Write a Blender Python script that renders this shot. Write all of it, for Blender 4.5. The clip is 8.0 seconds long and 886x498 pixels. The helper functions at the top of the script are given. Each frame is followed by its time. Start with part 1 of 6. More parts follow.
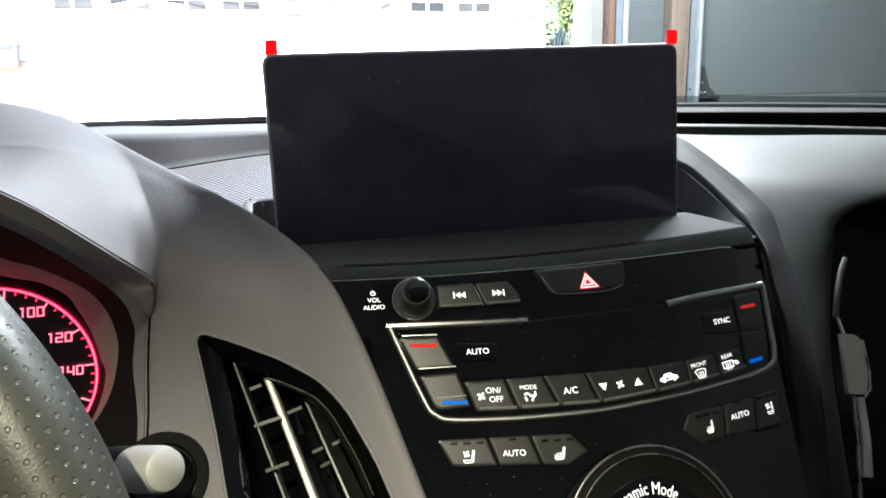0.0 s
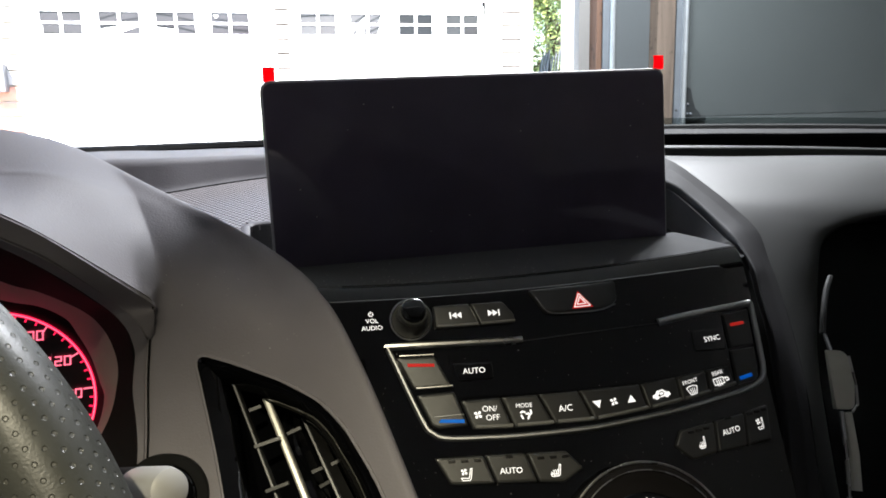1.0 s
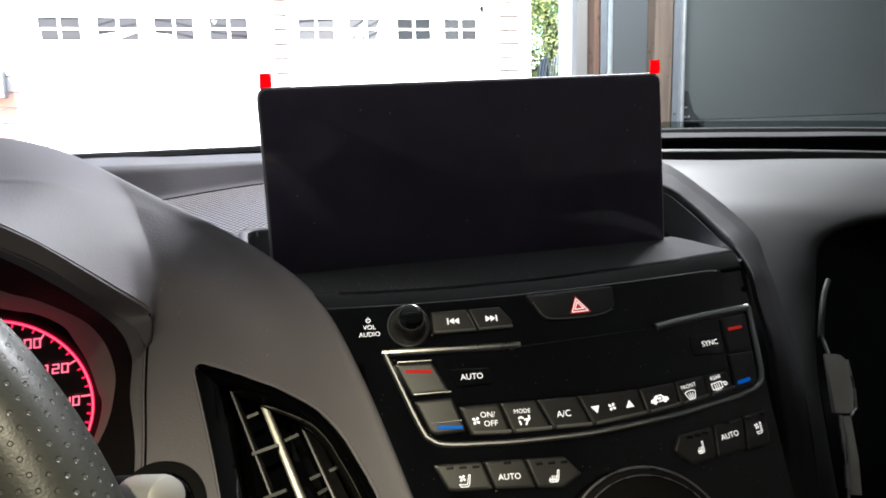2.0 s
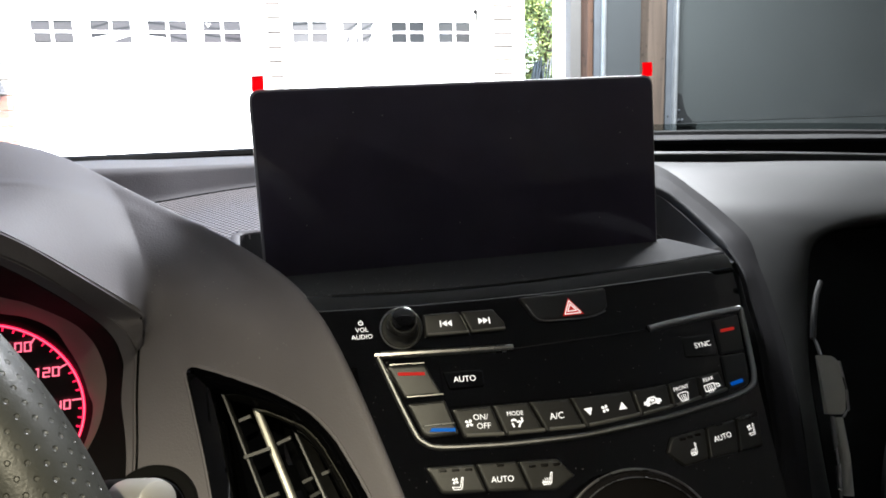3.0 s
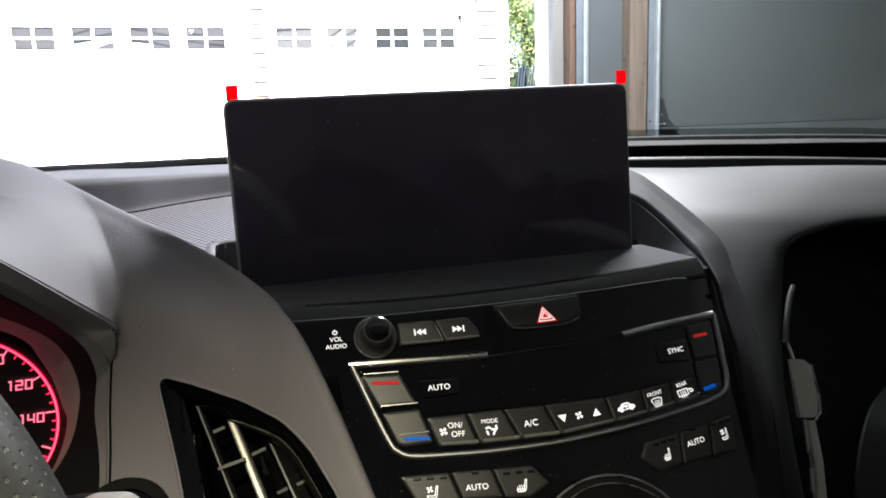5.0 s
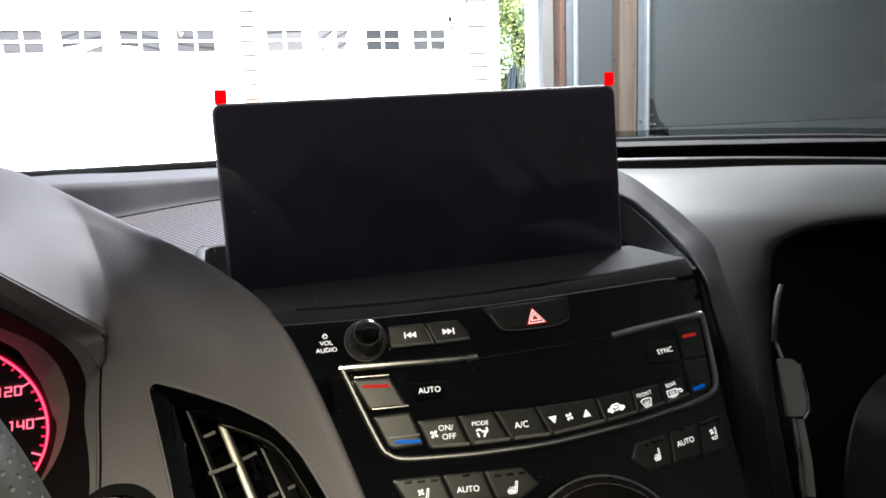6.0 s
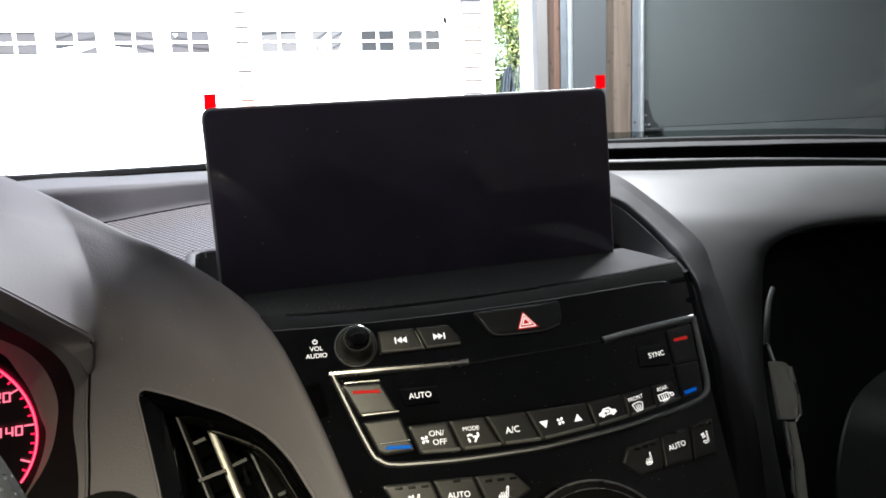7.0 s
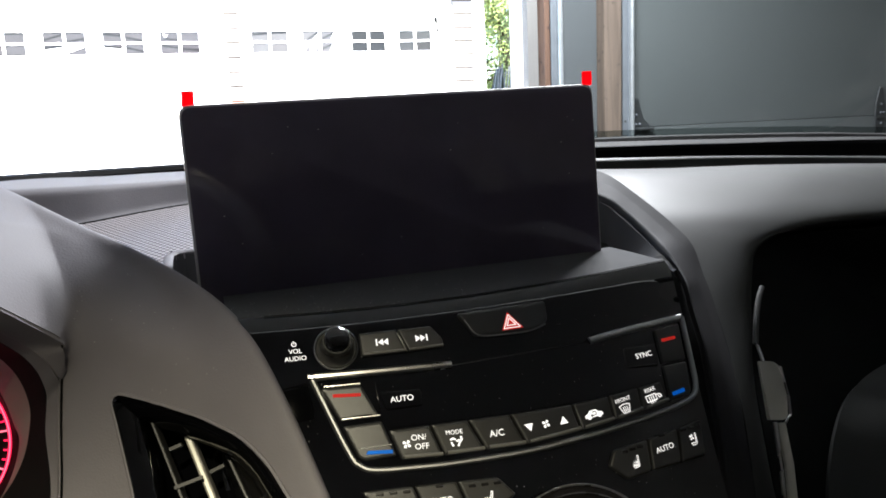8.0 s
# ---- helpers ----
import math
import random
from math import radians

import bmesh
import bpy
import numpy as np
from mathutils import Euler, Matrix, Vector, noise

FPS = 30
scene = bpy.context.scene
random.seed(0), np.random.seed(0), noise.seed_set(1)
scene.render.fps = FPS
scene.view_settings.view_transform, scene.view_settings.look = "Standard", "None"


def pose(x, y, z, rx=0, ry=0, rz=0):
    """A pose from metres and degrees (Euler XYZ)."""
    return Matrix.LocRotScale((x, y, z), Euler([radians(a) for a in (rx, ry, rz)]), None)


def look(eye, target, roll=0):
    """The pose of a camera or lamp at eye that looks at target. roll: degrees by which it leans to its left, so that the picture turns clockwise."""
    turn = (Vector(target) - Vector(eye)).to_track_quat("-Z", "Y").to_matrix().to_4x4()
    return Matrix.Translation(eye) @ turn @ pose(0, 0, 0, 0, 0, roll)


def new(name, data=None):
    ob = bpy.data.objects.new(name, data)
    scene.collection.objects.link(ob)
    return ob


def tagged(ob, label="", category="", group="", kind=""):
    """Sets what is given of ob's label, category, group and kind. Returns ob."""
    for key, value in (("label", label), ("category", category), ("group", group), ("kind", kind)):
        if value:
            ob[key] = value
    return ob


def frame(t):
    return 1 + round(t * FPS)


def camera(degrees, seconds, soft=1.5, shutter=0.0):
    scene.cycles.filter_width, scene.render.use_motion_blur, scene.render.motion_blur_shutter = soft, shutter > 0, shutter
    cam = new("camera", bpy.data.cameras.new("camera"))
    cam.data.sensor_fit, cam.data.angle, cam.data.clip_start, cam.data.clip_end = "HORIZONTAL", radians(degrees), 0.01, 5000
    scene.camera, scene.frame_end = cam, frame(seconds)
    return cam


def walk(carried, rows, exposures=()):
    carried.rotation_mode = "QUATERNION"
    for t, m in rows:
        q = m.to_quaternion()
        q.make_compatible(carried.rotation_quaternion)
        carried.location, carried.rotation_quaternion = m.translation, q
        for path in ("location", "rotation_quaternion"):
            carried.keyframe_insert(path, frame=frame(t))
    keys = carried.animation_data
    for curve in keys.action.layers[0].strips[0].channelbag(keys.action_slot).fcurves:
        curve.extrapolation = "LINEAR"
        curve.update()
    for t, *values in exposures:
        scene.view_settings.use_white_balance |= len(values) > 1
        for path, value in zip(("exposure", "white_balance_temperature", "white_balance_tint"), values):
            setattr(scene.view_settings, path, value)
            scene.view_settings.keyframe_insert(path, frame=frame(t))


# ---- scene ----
cam = camera(62.0, 8.0, soft=1.75)
# seconds, eye x y z, yaw to the left, pitch up, roll
PATH = [
    (0, -0.1397, -0.4455, 1.1844, -13.92, -12.35, -1.04),
    (0.5, -0.1461, -0.4543, 1.1859, -14.46, -11.62, -1.27),
    (1, -0.1447, -0.4524, 1.1863, -14.77, -10.73, -1.32),
    (1.5, -0.1439, -0.4524, 1.1872, -14.70, -10.50, -1.53),
    (3, -0.1426, -0.4522, 1.1867, -15.28, -10.21, -1.60),
    (3.5, -0.1416, -0.4517, 1.1876, -15.45, -10.09, -1.62),
    (4, -0.1402, -0.4570, 1.1877, -15.57, -9.87, -1.72),
    (4.5, -0.1377, -0.4548, 1.1883, -15.93, -9.87, -1.78),
    (6, -0.1353, -0.4562, 1.1895, -16.96, -9.77, -2.23),
    (6.5, -0.1333, -0.4566, 1.1914, -17.05, -9.73, -2.39),
    (7, -0.1321, -0.4556, 1.1912, -17.29, -9.74, -2.39),
    (7.5, -0.1300, -0.4532, 1.1901, -17.57, -9.74, -2.46),
    (8, -0.1247, -0.4491, 1.1891, -17.89, -9.74, -2.55),
]


def eye_pose(x, y, z, yaw, pitch, roll):
    return pose(x, y, z, 0, 0, yaw) @ pose(0, 0, 0, 90 + pitch, 0, 0) @ pose(0, 0, 0, 0, 0, roll)


walk(cam, [(t, eye_pose(*row)) for t, *row in PATH], [(0.0, 3.75, 6150, 7), (0.3, 3.42, 6230, 9), (0.6, 3.2, 6320, 12), (1.0, 3.1, 6350, 12), (4.7, 3.12, 6350, 12), (5.8, 3.2, 6350, 12), (8.0, 3.2, 6350, 12)])

# ---- world, sun and large lights ----
world = bpy.data.worlds.new("sky")
scene.world = world
world.use_nodes = True
sky = world.node_tree.nodes.new("ShaderNodeTexSky")
sky.sky_type, sky.sun_disc = "NISHITA", False
sky.sun_elevation, sky.sun_rotation = radians(48), radians(205)
backdrop = world.node_tree.nodes["Background"]
world.node_tree.links.new(sky.outputs[0], backdrop.inputs[0])
backdrop.inputs[1].default_value = 0.15
sun = new("sun", bpy.data.lights.new("sun", "SUN"))
sun.data.energy, sun.data.angle, sun.data.color = 5.0, radians(0.6), (1.0, 0.95, 0.88)
sun.matrix_world = look((-2.5, -5.5, 7.0), (0, 0, 0))
# unseen cabin lamp, assumed from warm glints; place and beam tuned to match
dome = new("assumed_cabin_lamp", bpy.data.lights.new("assumed_cabin_lamp", "SPOT"))
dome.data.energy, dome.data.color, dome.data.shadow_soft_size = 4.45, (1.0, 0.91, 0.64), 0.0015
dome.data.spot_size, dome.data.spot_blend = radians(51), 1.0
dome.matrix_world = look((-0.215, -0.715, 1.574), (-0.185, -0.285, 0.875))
# unseen garage lamp, assumed from the pad's sheen and the display's shadow
shop = new("assumed_shop_light", bpy.data.lights.new("assumed_shop_light", "AREA"))
shop.data.energy, shop.data.color, shop.data.shape, shop.data.size, shop.data.size_y = 20.5, (0.955, 0.98, 0.995), "RECTANGLE", 0.6, 0.12
shop.matrix_world = pose(0.95, 1.33, 2.66)


# ---- materials ----
def material(name, color, rough=0.5, metal=0.0, grain=0.0, scale=400.0, vary=0.15, big=6.0, spec=0.5, emit=None, glow=0.0, coat=0.0):
    """A surface with grain relief at one scale and tone and gloss variation at a larger one."""
    m = bpy.data.materials.new(name)
    m.use_nodes = True
    nt = m.node_tree
    b = nt.nodes["Principled BSDF"]
    b.inputs["Base Color"].default_value = (*color, 1)
    b.inputs["Roughness"].default_value, b.inputs["Metallic"].default_value = rough, metal
    b.inputs["Specular IOR Level"].default_value, b.inputs["Coat Weight"].default_value = spec, coat
    b.inputs["Coat Roughness"].default_value = 0.04
    where = nt.nodes.new("ShaderNodeTexCoord").outputs["Object"]
    if vary:
        n = nt.nodes.new("ShaderNodeTexNoise")
        n.inputs["Scale"].default_value, n.inputs["Detail"].default_value = big, 8
        nt.links.new(where, n.inputs["Vector"])
        ramp = nt.nodes.new("ShaderNodeMapRange")
        ramp.inputs["To Min"].default_value, ramp.inputs["To Max"].default_value = 1 - vary, 1 + vary
        nt.links.new(n.outputs[0], ramp.inputs[0])
        mul = nt.nodes.new("ShaderNodeVectorMath")
        mul.operation = "SCALE"
        mul.inputs[0].default_value = color
        nt.links.new(ramp.outputs[0], mul.inputs["Scale"])
        nt.links.new(mul.outputs[0], b.inputs["Base Color"])
        gloss = nt.nodes.new("ShaderNodeMapRange")
        gloss.inputs["To Min"].default_value, gloss.inputs["To Max"].default_value = rough * (1 - vary), min(1, rough * (1 + vary))
        nt.links.new(n.outputs[0], gloss.inputs[0])
        nt.links.new(gloss.outputs[0], b.inputs["Roughness"])
    if grain:
        g = nt.nodes.new("ShaderNodeTexNoise")
        g.inputs["Scale"].default_value, g.inputs["Detail"].default_value = scale, 3
        nt.links.new(where, g.inputs["Vector"])
        bump = nt.nodes.new("ShaderNodeBump")
        bump.inputs["Strength"].default_value, bump.inputs["Distance"].default_value = grain, 0.5 / scale
        nt.links.new(g.outputs[0], bump.inputs["Height"])
        nt.links.new(bump.outputs[0], b.inputs["Normal"])
    if emit:
        b.inputs["Emission Color"].default_value, b.inputs["Emission Strength"].default_value = (*emit, 1), glow
    return m


def dotted(m, pitch, radius, color, depth, uv=True):
    """Adds staggered rows of small round marks to a material, by UV metres or by place."""
    nt = m.node_tree
    b = nt.nodes["Principled BSDF"]
    co = nt.nodes.new("ShaderNodeTexCoord").outputs["UV" if uv else "Object"]

    def op(kind, a, c=None, vector=True):
        n = nt.nodes.new("ShaderNodeVectorMath" if vector else "ShaderNodeMath")
        n.operation = kind
        for socket, value in zip(n.inputs, (a, c)):
            if value is None:
                continue
            if isinstance(value, (tuple, float, int)):
                socket.default_value = value
            else:
                nt.links.new(value, socket)
        return n.outputs[1] if kind == "LENGTH" else n.outputs[0]

    marks = []
    for shift in (0.0, 0.5):
        p = op("MULTIPLY", co, (1 / pitch, 1 / pitch / 1.732, 0.0))
        p = op("FRACTION", op("ADD", p, (shift, shift, 0.0)))
        p = op("MULTIPLY", op("SUBTRACT", p, (0.5, 0.5, 0.0)), (1.0, 1.732, 0.0))
        marks.append(op("LENGTH", p))
    near = op("MINIMUM", marks[0], marks[1], False)
    inside = nt.nodes.new("ShaderNodeMapRange")
    inside.inputs["From Min"].default_value, inside.inputs["From Max"].default_value = radius / pitch * 1.25, radius / pitch * 0.75
    nt.links.new(near, inside.inputs[0])
    mix = nt.nodes.new("ShaderNodeMix")
    mix.data_type = "RGBA"
    old = b.inputs["Base Color"].links
    if old:
        nt.links.new(old[0].from_socket, mix.inputs[6])
    else:
        mix.inputs[6].default_value = b.inputs["Base Color"].default_value
    mix.inputs[7].default_value = (*color, 1)
    nt.links.new(inside.outputs[0], mix.inputs[0])
    nt.links.new(mix.outputs[2], b.inputs["Base Color"])
    bump = nt.nodes.new("ShaderNodeBump")
    bump.inputs["Strength"].default_value, bump.inputs["Distance"].default_value = 1.0, depth
    bump.invert = True
    nt.links.new(inside.outputs[0], bump.inputs["Height"])
    before = b.inputs["Normal"].links
    if before:
        nt.links.new(before[0].from_socket, bump.inputs["Normal"])
    nt.links.new(bump.outputs[0], b.inputs["Normal"])
    return m


def clear(name, tint, gloss):
    """A clear pane: what lies behind shows through, with a mirror share by Fresnel."""
    m = bpy.data.materials.new(name)
    m.use_nodes = True
    nt = m.node_tree
    nt.nodes.remove(nt.nodes["Principled BSDF"])
    t, g, mix = nt.nodes.new("ShaderNodeBsdfTransparent"), nt.nodes.new("ShaderNodeBsdfGlossy"), nt.nodes.new("ShaderNodeMixShader")
    f = nt.nodes.new("ShaderNodeFresnel")
    f.inputs[0].default_value = 1.0 + gloss
    t.inputs[0].default_value = (*tint, 1)
    g.inputs["Roughness"].default_value = 0.02
    nt.links.new(f.outputs[0], mix.inputs[0])
    nt.links.new(t.outputs[0], mix.inputs[1])
    nt.links.new(g.outputs[0], mix.inputs[2])
    nt.links.new(mix.outputs[0], nt.nodes["Material Output"].inputs[0])
    return m


SOFT = material("soft_dash_plastic", (0.174, 0.164, 0.176), 0.62, spec=0.24, grain=0.3, scale=900, vary=0.10, big=30)
PAD = material("pad_plastic", (0.0195, 0.0206, 0.0196), 0.50, spec=0.25, grain=0.14, scale=900, vary=0.10, big=25)
RIDGE_PLASTIC = material("ridge_plastic", (0.021, 0.0203, 0.0218), 0.68, spec=0.11, grain=0.16, scale=900, vary=0.10, big=30)
BAR = material("defroster_plastic", (0.010, 0.0103, 0.0105), 0.7, spec=0.15, grain=0.2, scale=900, vary=0.1, big=40)
TRAY = material("tray_rubber", (0.055, 0.055, 0.057), 0.85, spec=0.12, grain=0.5, scale=1500, vary=0.35, big=60)
GRILLE = dotted(material("speaker_mesh", (0.265, 0.238, 0.250), 0.55, vary=0.08, big=20), 0.0042, 0.0012, (0.012, 0.012, 0.013), 0.0008, uv=False)
PIANO = material("piano_black", (0.0022, 0.0023, 0.0028), 0.008, vary=0.25, big=40, spec=0.6)
BUTTON = material("button_plastic", (0.028, 0.028, 0.027), 0.36, spec=0.5, grain=0.25, scale=2500, vary=0.12, big=60)
# lighter copy of the key plastic; light on the lower lips is painted in
LIT_LIP = material("lit_lip_plastic", (0.15, 0.148, 0.138), 0.40, grain=0.2, scale=2500, vary=0.12, big=60)
PANEL_BLACK = material("vent_panel_plastic", (0.0055, 0.0061, 0.0057), 0.85, spec=0.06, grain=0.3, scale=900, vary=0.2, big=40)
KNOB = material("knob_plastic", (0.085, 0.085, 0.08), 0.22, 0.2, vary=0.15, big=80)
VANE = material("vent_vane_plastic", (0.028, 0.028, 0.027), 0.34, vary=0.15, big=60)
BLADE = material("vent_blade_metal", (0.56, 0.545, 0.49), 0.42, 0.5, vary=0.12, big=60)
CHROME = material("satin_chrome", (0.50, 0.49, 0.475), 0.28, 1.0, vary=0.2, big=90)
DARK_CHROME = material("dark_chrome", (0.34, 0.34, 0.34), 0.50, 1.0, vary=0.2, big=90)
SILVER = material("silver_paint", (0.40, 0.395, 0.385), 0.35, 0.4, vary=0.06, big=60)
GLASS_BLACK = material("screen_glass", (0.078, 0.066, 0.092), 0.07, vary=0.3, big=18)
EDGE_BLACK = material("screen_edge", (0.33, 0.32, 0.32), 0.30, vary=0.1, big=60)
SATIN_GREY = material("satin_grey_metal", (0.40, 0.40, 0.405), 0.5, 1.0, vary=0.2, big=90)
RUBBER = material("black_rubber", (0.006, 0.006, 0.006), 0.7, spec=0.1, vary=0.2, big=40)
RECESS = material("dark_recess", (0.005, 0.005, 0.005), 0.85, spec=0.04, grain=0.3, scale=900, vary=0.2, big=40)
DUST = material("dust", (0.30, 0.29, 0.28), 0.9, vary=0)
RED_TAB = material("red_film", (0.40, 0.013, 0.028), 0.45, vary=0.08, big=120)
film = RED_TAB.node_tree
glowing, blend = film.nodes.new("ShaderNodeBsdfTranslucent"), film.nodes.new("ShaderNodeMixShader")
glowing.inputs[0].default_value, blend.inputs[0].default_value = (0.95, 0.015, 0.04, 1), 0.8
film.links.new(film.nodes["Principled BSDF"].outputs[0], blend.inputs[1])
film.links.new(glowing.outputs[0], blend.inputs[2])
film.links.new(blend.outputs[0], film.nodes["Material Output"].inputs[0])
LEATHER = dotted(material("perforated_leather", (0.028, 0.029, 0.026), 0.40, spec=0.42, grain=0.2, scale=1200, vary=0.18, big=50), 0.0044, 0.00062, (0.05, 0.05, 0.046), 0.0003)
WHITE_INK = material("lit_legend", (0.75, 0.75, 0.73), 0.6, vary=0.05, big=200, emit=(1.0, 0.97, 0.90), glow=0.125)
RED_INK = material("red_legend", (0.55, 0.012, 0.014), 0.6, spec=0.1, vary=0.05, big=200, emit=(1.0, 0.05, 0.03), glow=0.03)
BLUE_INK = material("blue_legend", (0.008, 0.13, 0.50), 0.6, spec=0.1, vary=0.05, big=200, emit=(0.0, 0.2, 1.0), glow=0.03)
GAUGE_RED = material("gauge_red_light", (0.5, 0.01, 0.04), 0.5, vary=0.0, emit=(1.0, 0.012, 0.07), glow=0.22)
GAUGE_PINK = material("gauge_pale_light", (0.6, 0.3, 0.35), 0.5, vary=0.0, emit=(1.0, 0.14, 0.22), glow=0.19)
GAUGE_FACE = material("gauge_face", (0.010, 0.006, 0.007), 0.35, vary=0.1, big=60)
LINER = material("gauge_liner", (0.29, 0.285, 0.25), 0.55, grain=0.2, scale=1500, vary=0.08, big=40)
TAB = material("vent_tab_metal", (0.48, 0.465, 0.40), 0.45, vary=0.1, big=60)
BEZEL = material("gauge_bezel", (0.009, 0.008, 0.0082), 0.6, spec=0.08, vary=0.1, big=60)
LED_OFF = material("unlit_indicator", (0.006, 0.005, 0.005), 0.25, vary=0.1, big=200)
HEADLINER = material("headliner_cloth", (0.52, 0.51, 0.51), 0.95, grain=0.5, scale=600, vary=0.08)
CABIN = material("cabin_trim", (0.035, 0.034, 0.034), 0.6, grain=0.3, scale=500, vary=0.1)
WINDSCREEN = clear("windscreen_glass", (0.93, 0.96, 0.95), 0.08)
FRIT = clear("windscreen_edge_print", (0.42, 0.46, 0.45), 0.3)
DOOR_GREY = material("door_grey_paint", (0.071, 0.080, 0.082), 0.45, grain=0.08, scale=60, vary=0.07, big=3)
WALL_GREY = material("wall_grey_paint", (0.062, 0.069, 0.074), 0.6, grain=0.1, scale=80, vary=0.07, big=4)
GALV = material("galvanised_steel", (0.52, 0.55, 0.58), 0.36, 0.75, grain=0.1, scale=60, vary=0.18, big=25)
GALV_DULL = material("dull_galvanised_steel", (0.125, 0.138, 0.156), 0.55, 0.3, grain=0.1, scale=60, vary=0.2, big=25)
HINGE = material("dark_steel", (0.055, 0.060, 0.063), 0.48, 0.6, vary=0.2, big=40)
TRIM_WHITE = material("white_trim_paint", (0.80, 0.80, 0.79), 0.5, grain=0.08, scale=60, vary=0.04, big=5)
SIDING = material("white_siding", (0.80, 0.79, 0.77), 0.55, grain=0.12, scale=40, vary=0.05, big=3)
BLOCK = material("pale_stone_block", (0.30, 0.275, 0.26), 0.85, grain=0.4, scale=60, vary=0.12, big=8)
JOINT = material("brown_mortar", (0.05, 0.036, 0.033), 0.95, grain=0.4, scale=80, vary=0.2)
BRICK = material("red_brick", (0.40, 0.19, 0.14), 0.85, grain=0.6, scale=60, vary=0.3, big=14)
MORTAR = material("mortar", (0.5, 0.48, 0.45), 0.9, grain=0.5, scale=120, vary=0.15)
# each pane's base grey stands for what it reflects; true gloss is kept low
PANE = material("reflection_grey_pane", (0.034, 0.032, 0.035), 0.05, vary=0.3, big=1.5, spec=0.15)
PANE_MID = material("reflection_dim_pane", (0.024, 0.024, 0.025), 0.05, vary=0.3, big=1.5, spec=0.15)
PANE_PALE = material("reflection_pale_pane", (0.058, 0.056, 0.058), 0.05, vary=0.3, big=1.5, spec=0.15)
PANE_DARK = material("reflection_dark_pane", (0.012, 0.012, 0.013), 0.05, vary=0.3, big=1.5, spec=0.15)
# white jamb paint darkened in its base colour, in place of shade
JAMB_SHADED = material("shaded_white_paint", (0.145, 0.14, 0.136), 0.55, grain=0.15, scale=60, vary=0.1, big=5)
CONCRETE = material("concrete", (0.42, 0.41, 0.39), 0.85, grain=0.4, scale=60, vary=0.15, big=1.5)
GRASS = material("lawn", (0.07, 0.12, 0.03), 0.9, grain=0.8, scale=30, vary=0.4, big=2)
CEILING = material("plasterboard", (0.62, 0.61, 0.59), 0.9, grain=0.2, scale=40, vary=0.06)
# unseen walls are kept pale to bounce fill light into the car
UNSEEN_WALL = material("unseen_wall_fill", (0.36, 0.34, 0.31), 0.9, grain=0.3, scale=40, vary=0.12, big=2)
BARK = material("bark", (0.10, 0.075, 0.055), 0.9, grain=0.8, scale=30, vary=0.3, big=8)
TARP = material("grey_sheeting", (0.085, 0.088, 0.10), 0.35, grain=0.5, scale=30, vary=0.3)
LEAF = material("leaf", (0.16, 0.215, 0.095), 0.6, vary=0.0)
LEAF_PALE = material("pale_leaf", (0.36, 0.40, 0.13), 0.6, vary=0.0)


def timber(name, color):
    """Rough sawn wood with upright grain, knots and stains."""
    m = material(name, color, 0.8, vary=0.0, grain=0.0)
    nt = m.node_tree
    b = nt.nodes["Principled BSDF"]
    co = nt.nodes.new("ShaderNodeTexCoord").outputs["Object"]
    mp = nt.nodes.new("ShaderNodeMapping")
    mp.inputs["Scale"].default_value = (34, 34, 2.2)
    n = nt.nodes.new("ShaderNodeTexNoise")
    n.inputs["Scale"].default_value, n.inputs["Detail"].default_value, n.inputs["Distortion"].default_value = 1.2, 9, 0.8
    r = nt.nodes.new("ShaderNodeValToRGB")
    dark = tuple(c * 0.72 for c in color)
    r.color_ramp.elements[0].position, r.color_ramp.elements[0].color = 0.32, (*dark, 1)
    r.color_ramp.elements[1].position, r.color_ramp.elements[1].color = 0.62, (*[c * 1.12 for c in color], 1)
    bump = nt.nodes.new("ShaderNodeBump")
    bump.inputs["Strength"].default_value, bump.inputs["Distance"].default_value = 0.5, 0.003
    nt.links.new(co, mp.inputs[0])
    nt.links.new(mp.outputs[0], n.inputs["Vector"])
    nt.links.new(n.outputs[0], r.inputs[0])
    spots = nt.nodes.new("ShaderNodeTexNoise")
    spots.inputs["Scale"].default_value, spots.inputs["Detail"].default_value = 38, 5
    nt.links.new(co, spots.inputs["Vector"])
    worn = nt.nodes.new("ShaderNodeMapRange")
    worn.inputs["From Min"].default_value, worn.inputs["From Max"].default_value = 0.60, 0.70
    worn.inputs["To Min"].default_value, worn.inputs["To Max"].default_value = 1.0, 0.55
    nt.links.new(spots.outputs[0], worn.inputs[0])
    stained = nt.nodes.new("ShaderNodeVectorMath")
    stained.operation = "SCALE"
    nt.links.new(r.outputs[0], stained.inputs[0])
    nt.links.new(worn.outputs[0], stained.inputs["Scale"])
    nt.links.new(stained.outputs[0], b.inputs["Base Color"])
    nt.links.new(n.outputs[0], bump.inputs["Height"])
    nt.links.new(bump.outputs[0], b.inputs["Normal"])
    return m


WOOD_RED = timber("reddish_timber", (0.105, 0.056, 0.036))
WOOD_PALE = timber("weathered_timber", (0.108, 0.080, 0.062))


# ---- building helpers ----
PLACES = {}


def thing(name, base, label, category, group="", kind=""):
    e = new(name)
    e.empty_display_size = 0.02
    e.location = base
    PLACES[e] = Matrix.Translation(base)
    return tagged(e, label, category, group, kind)


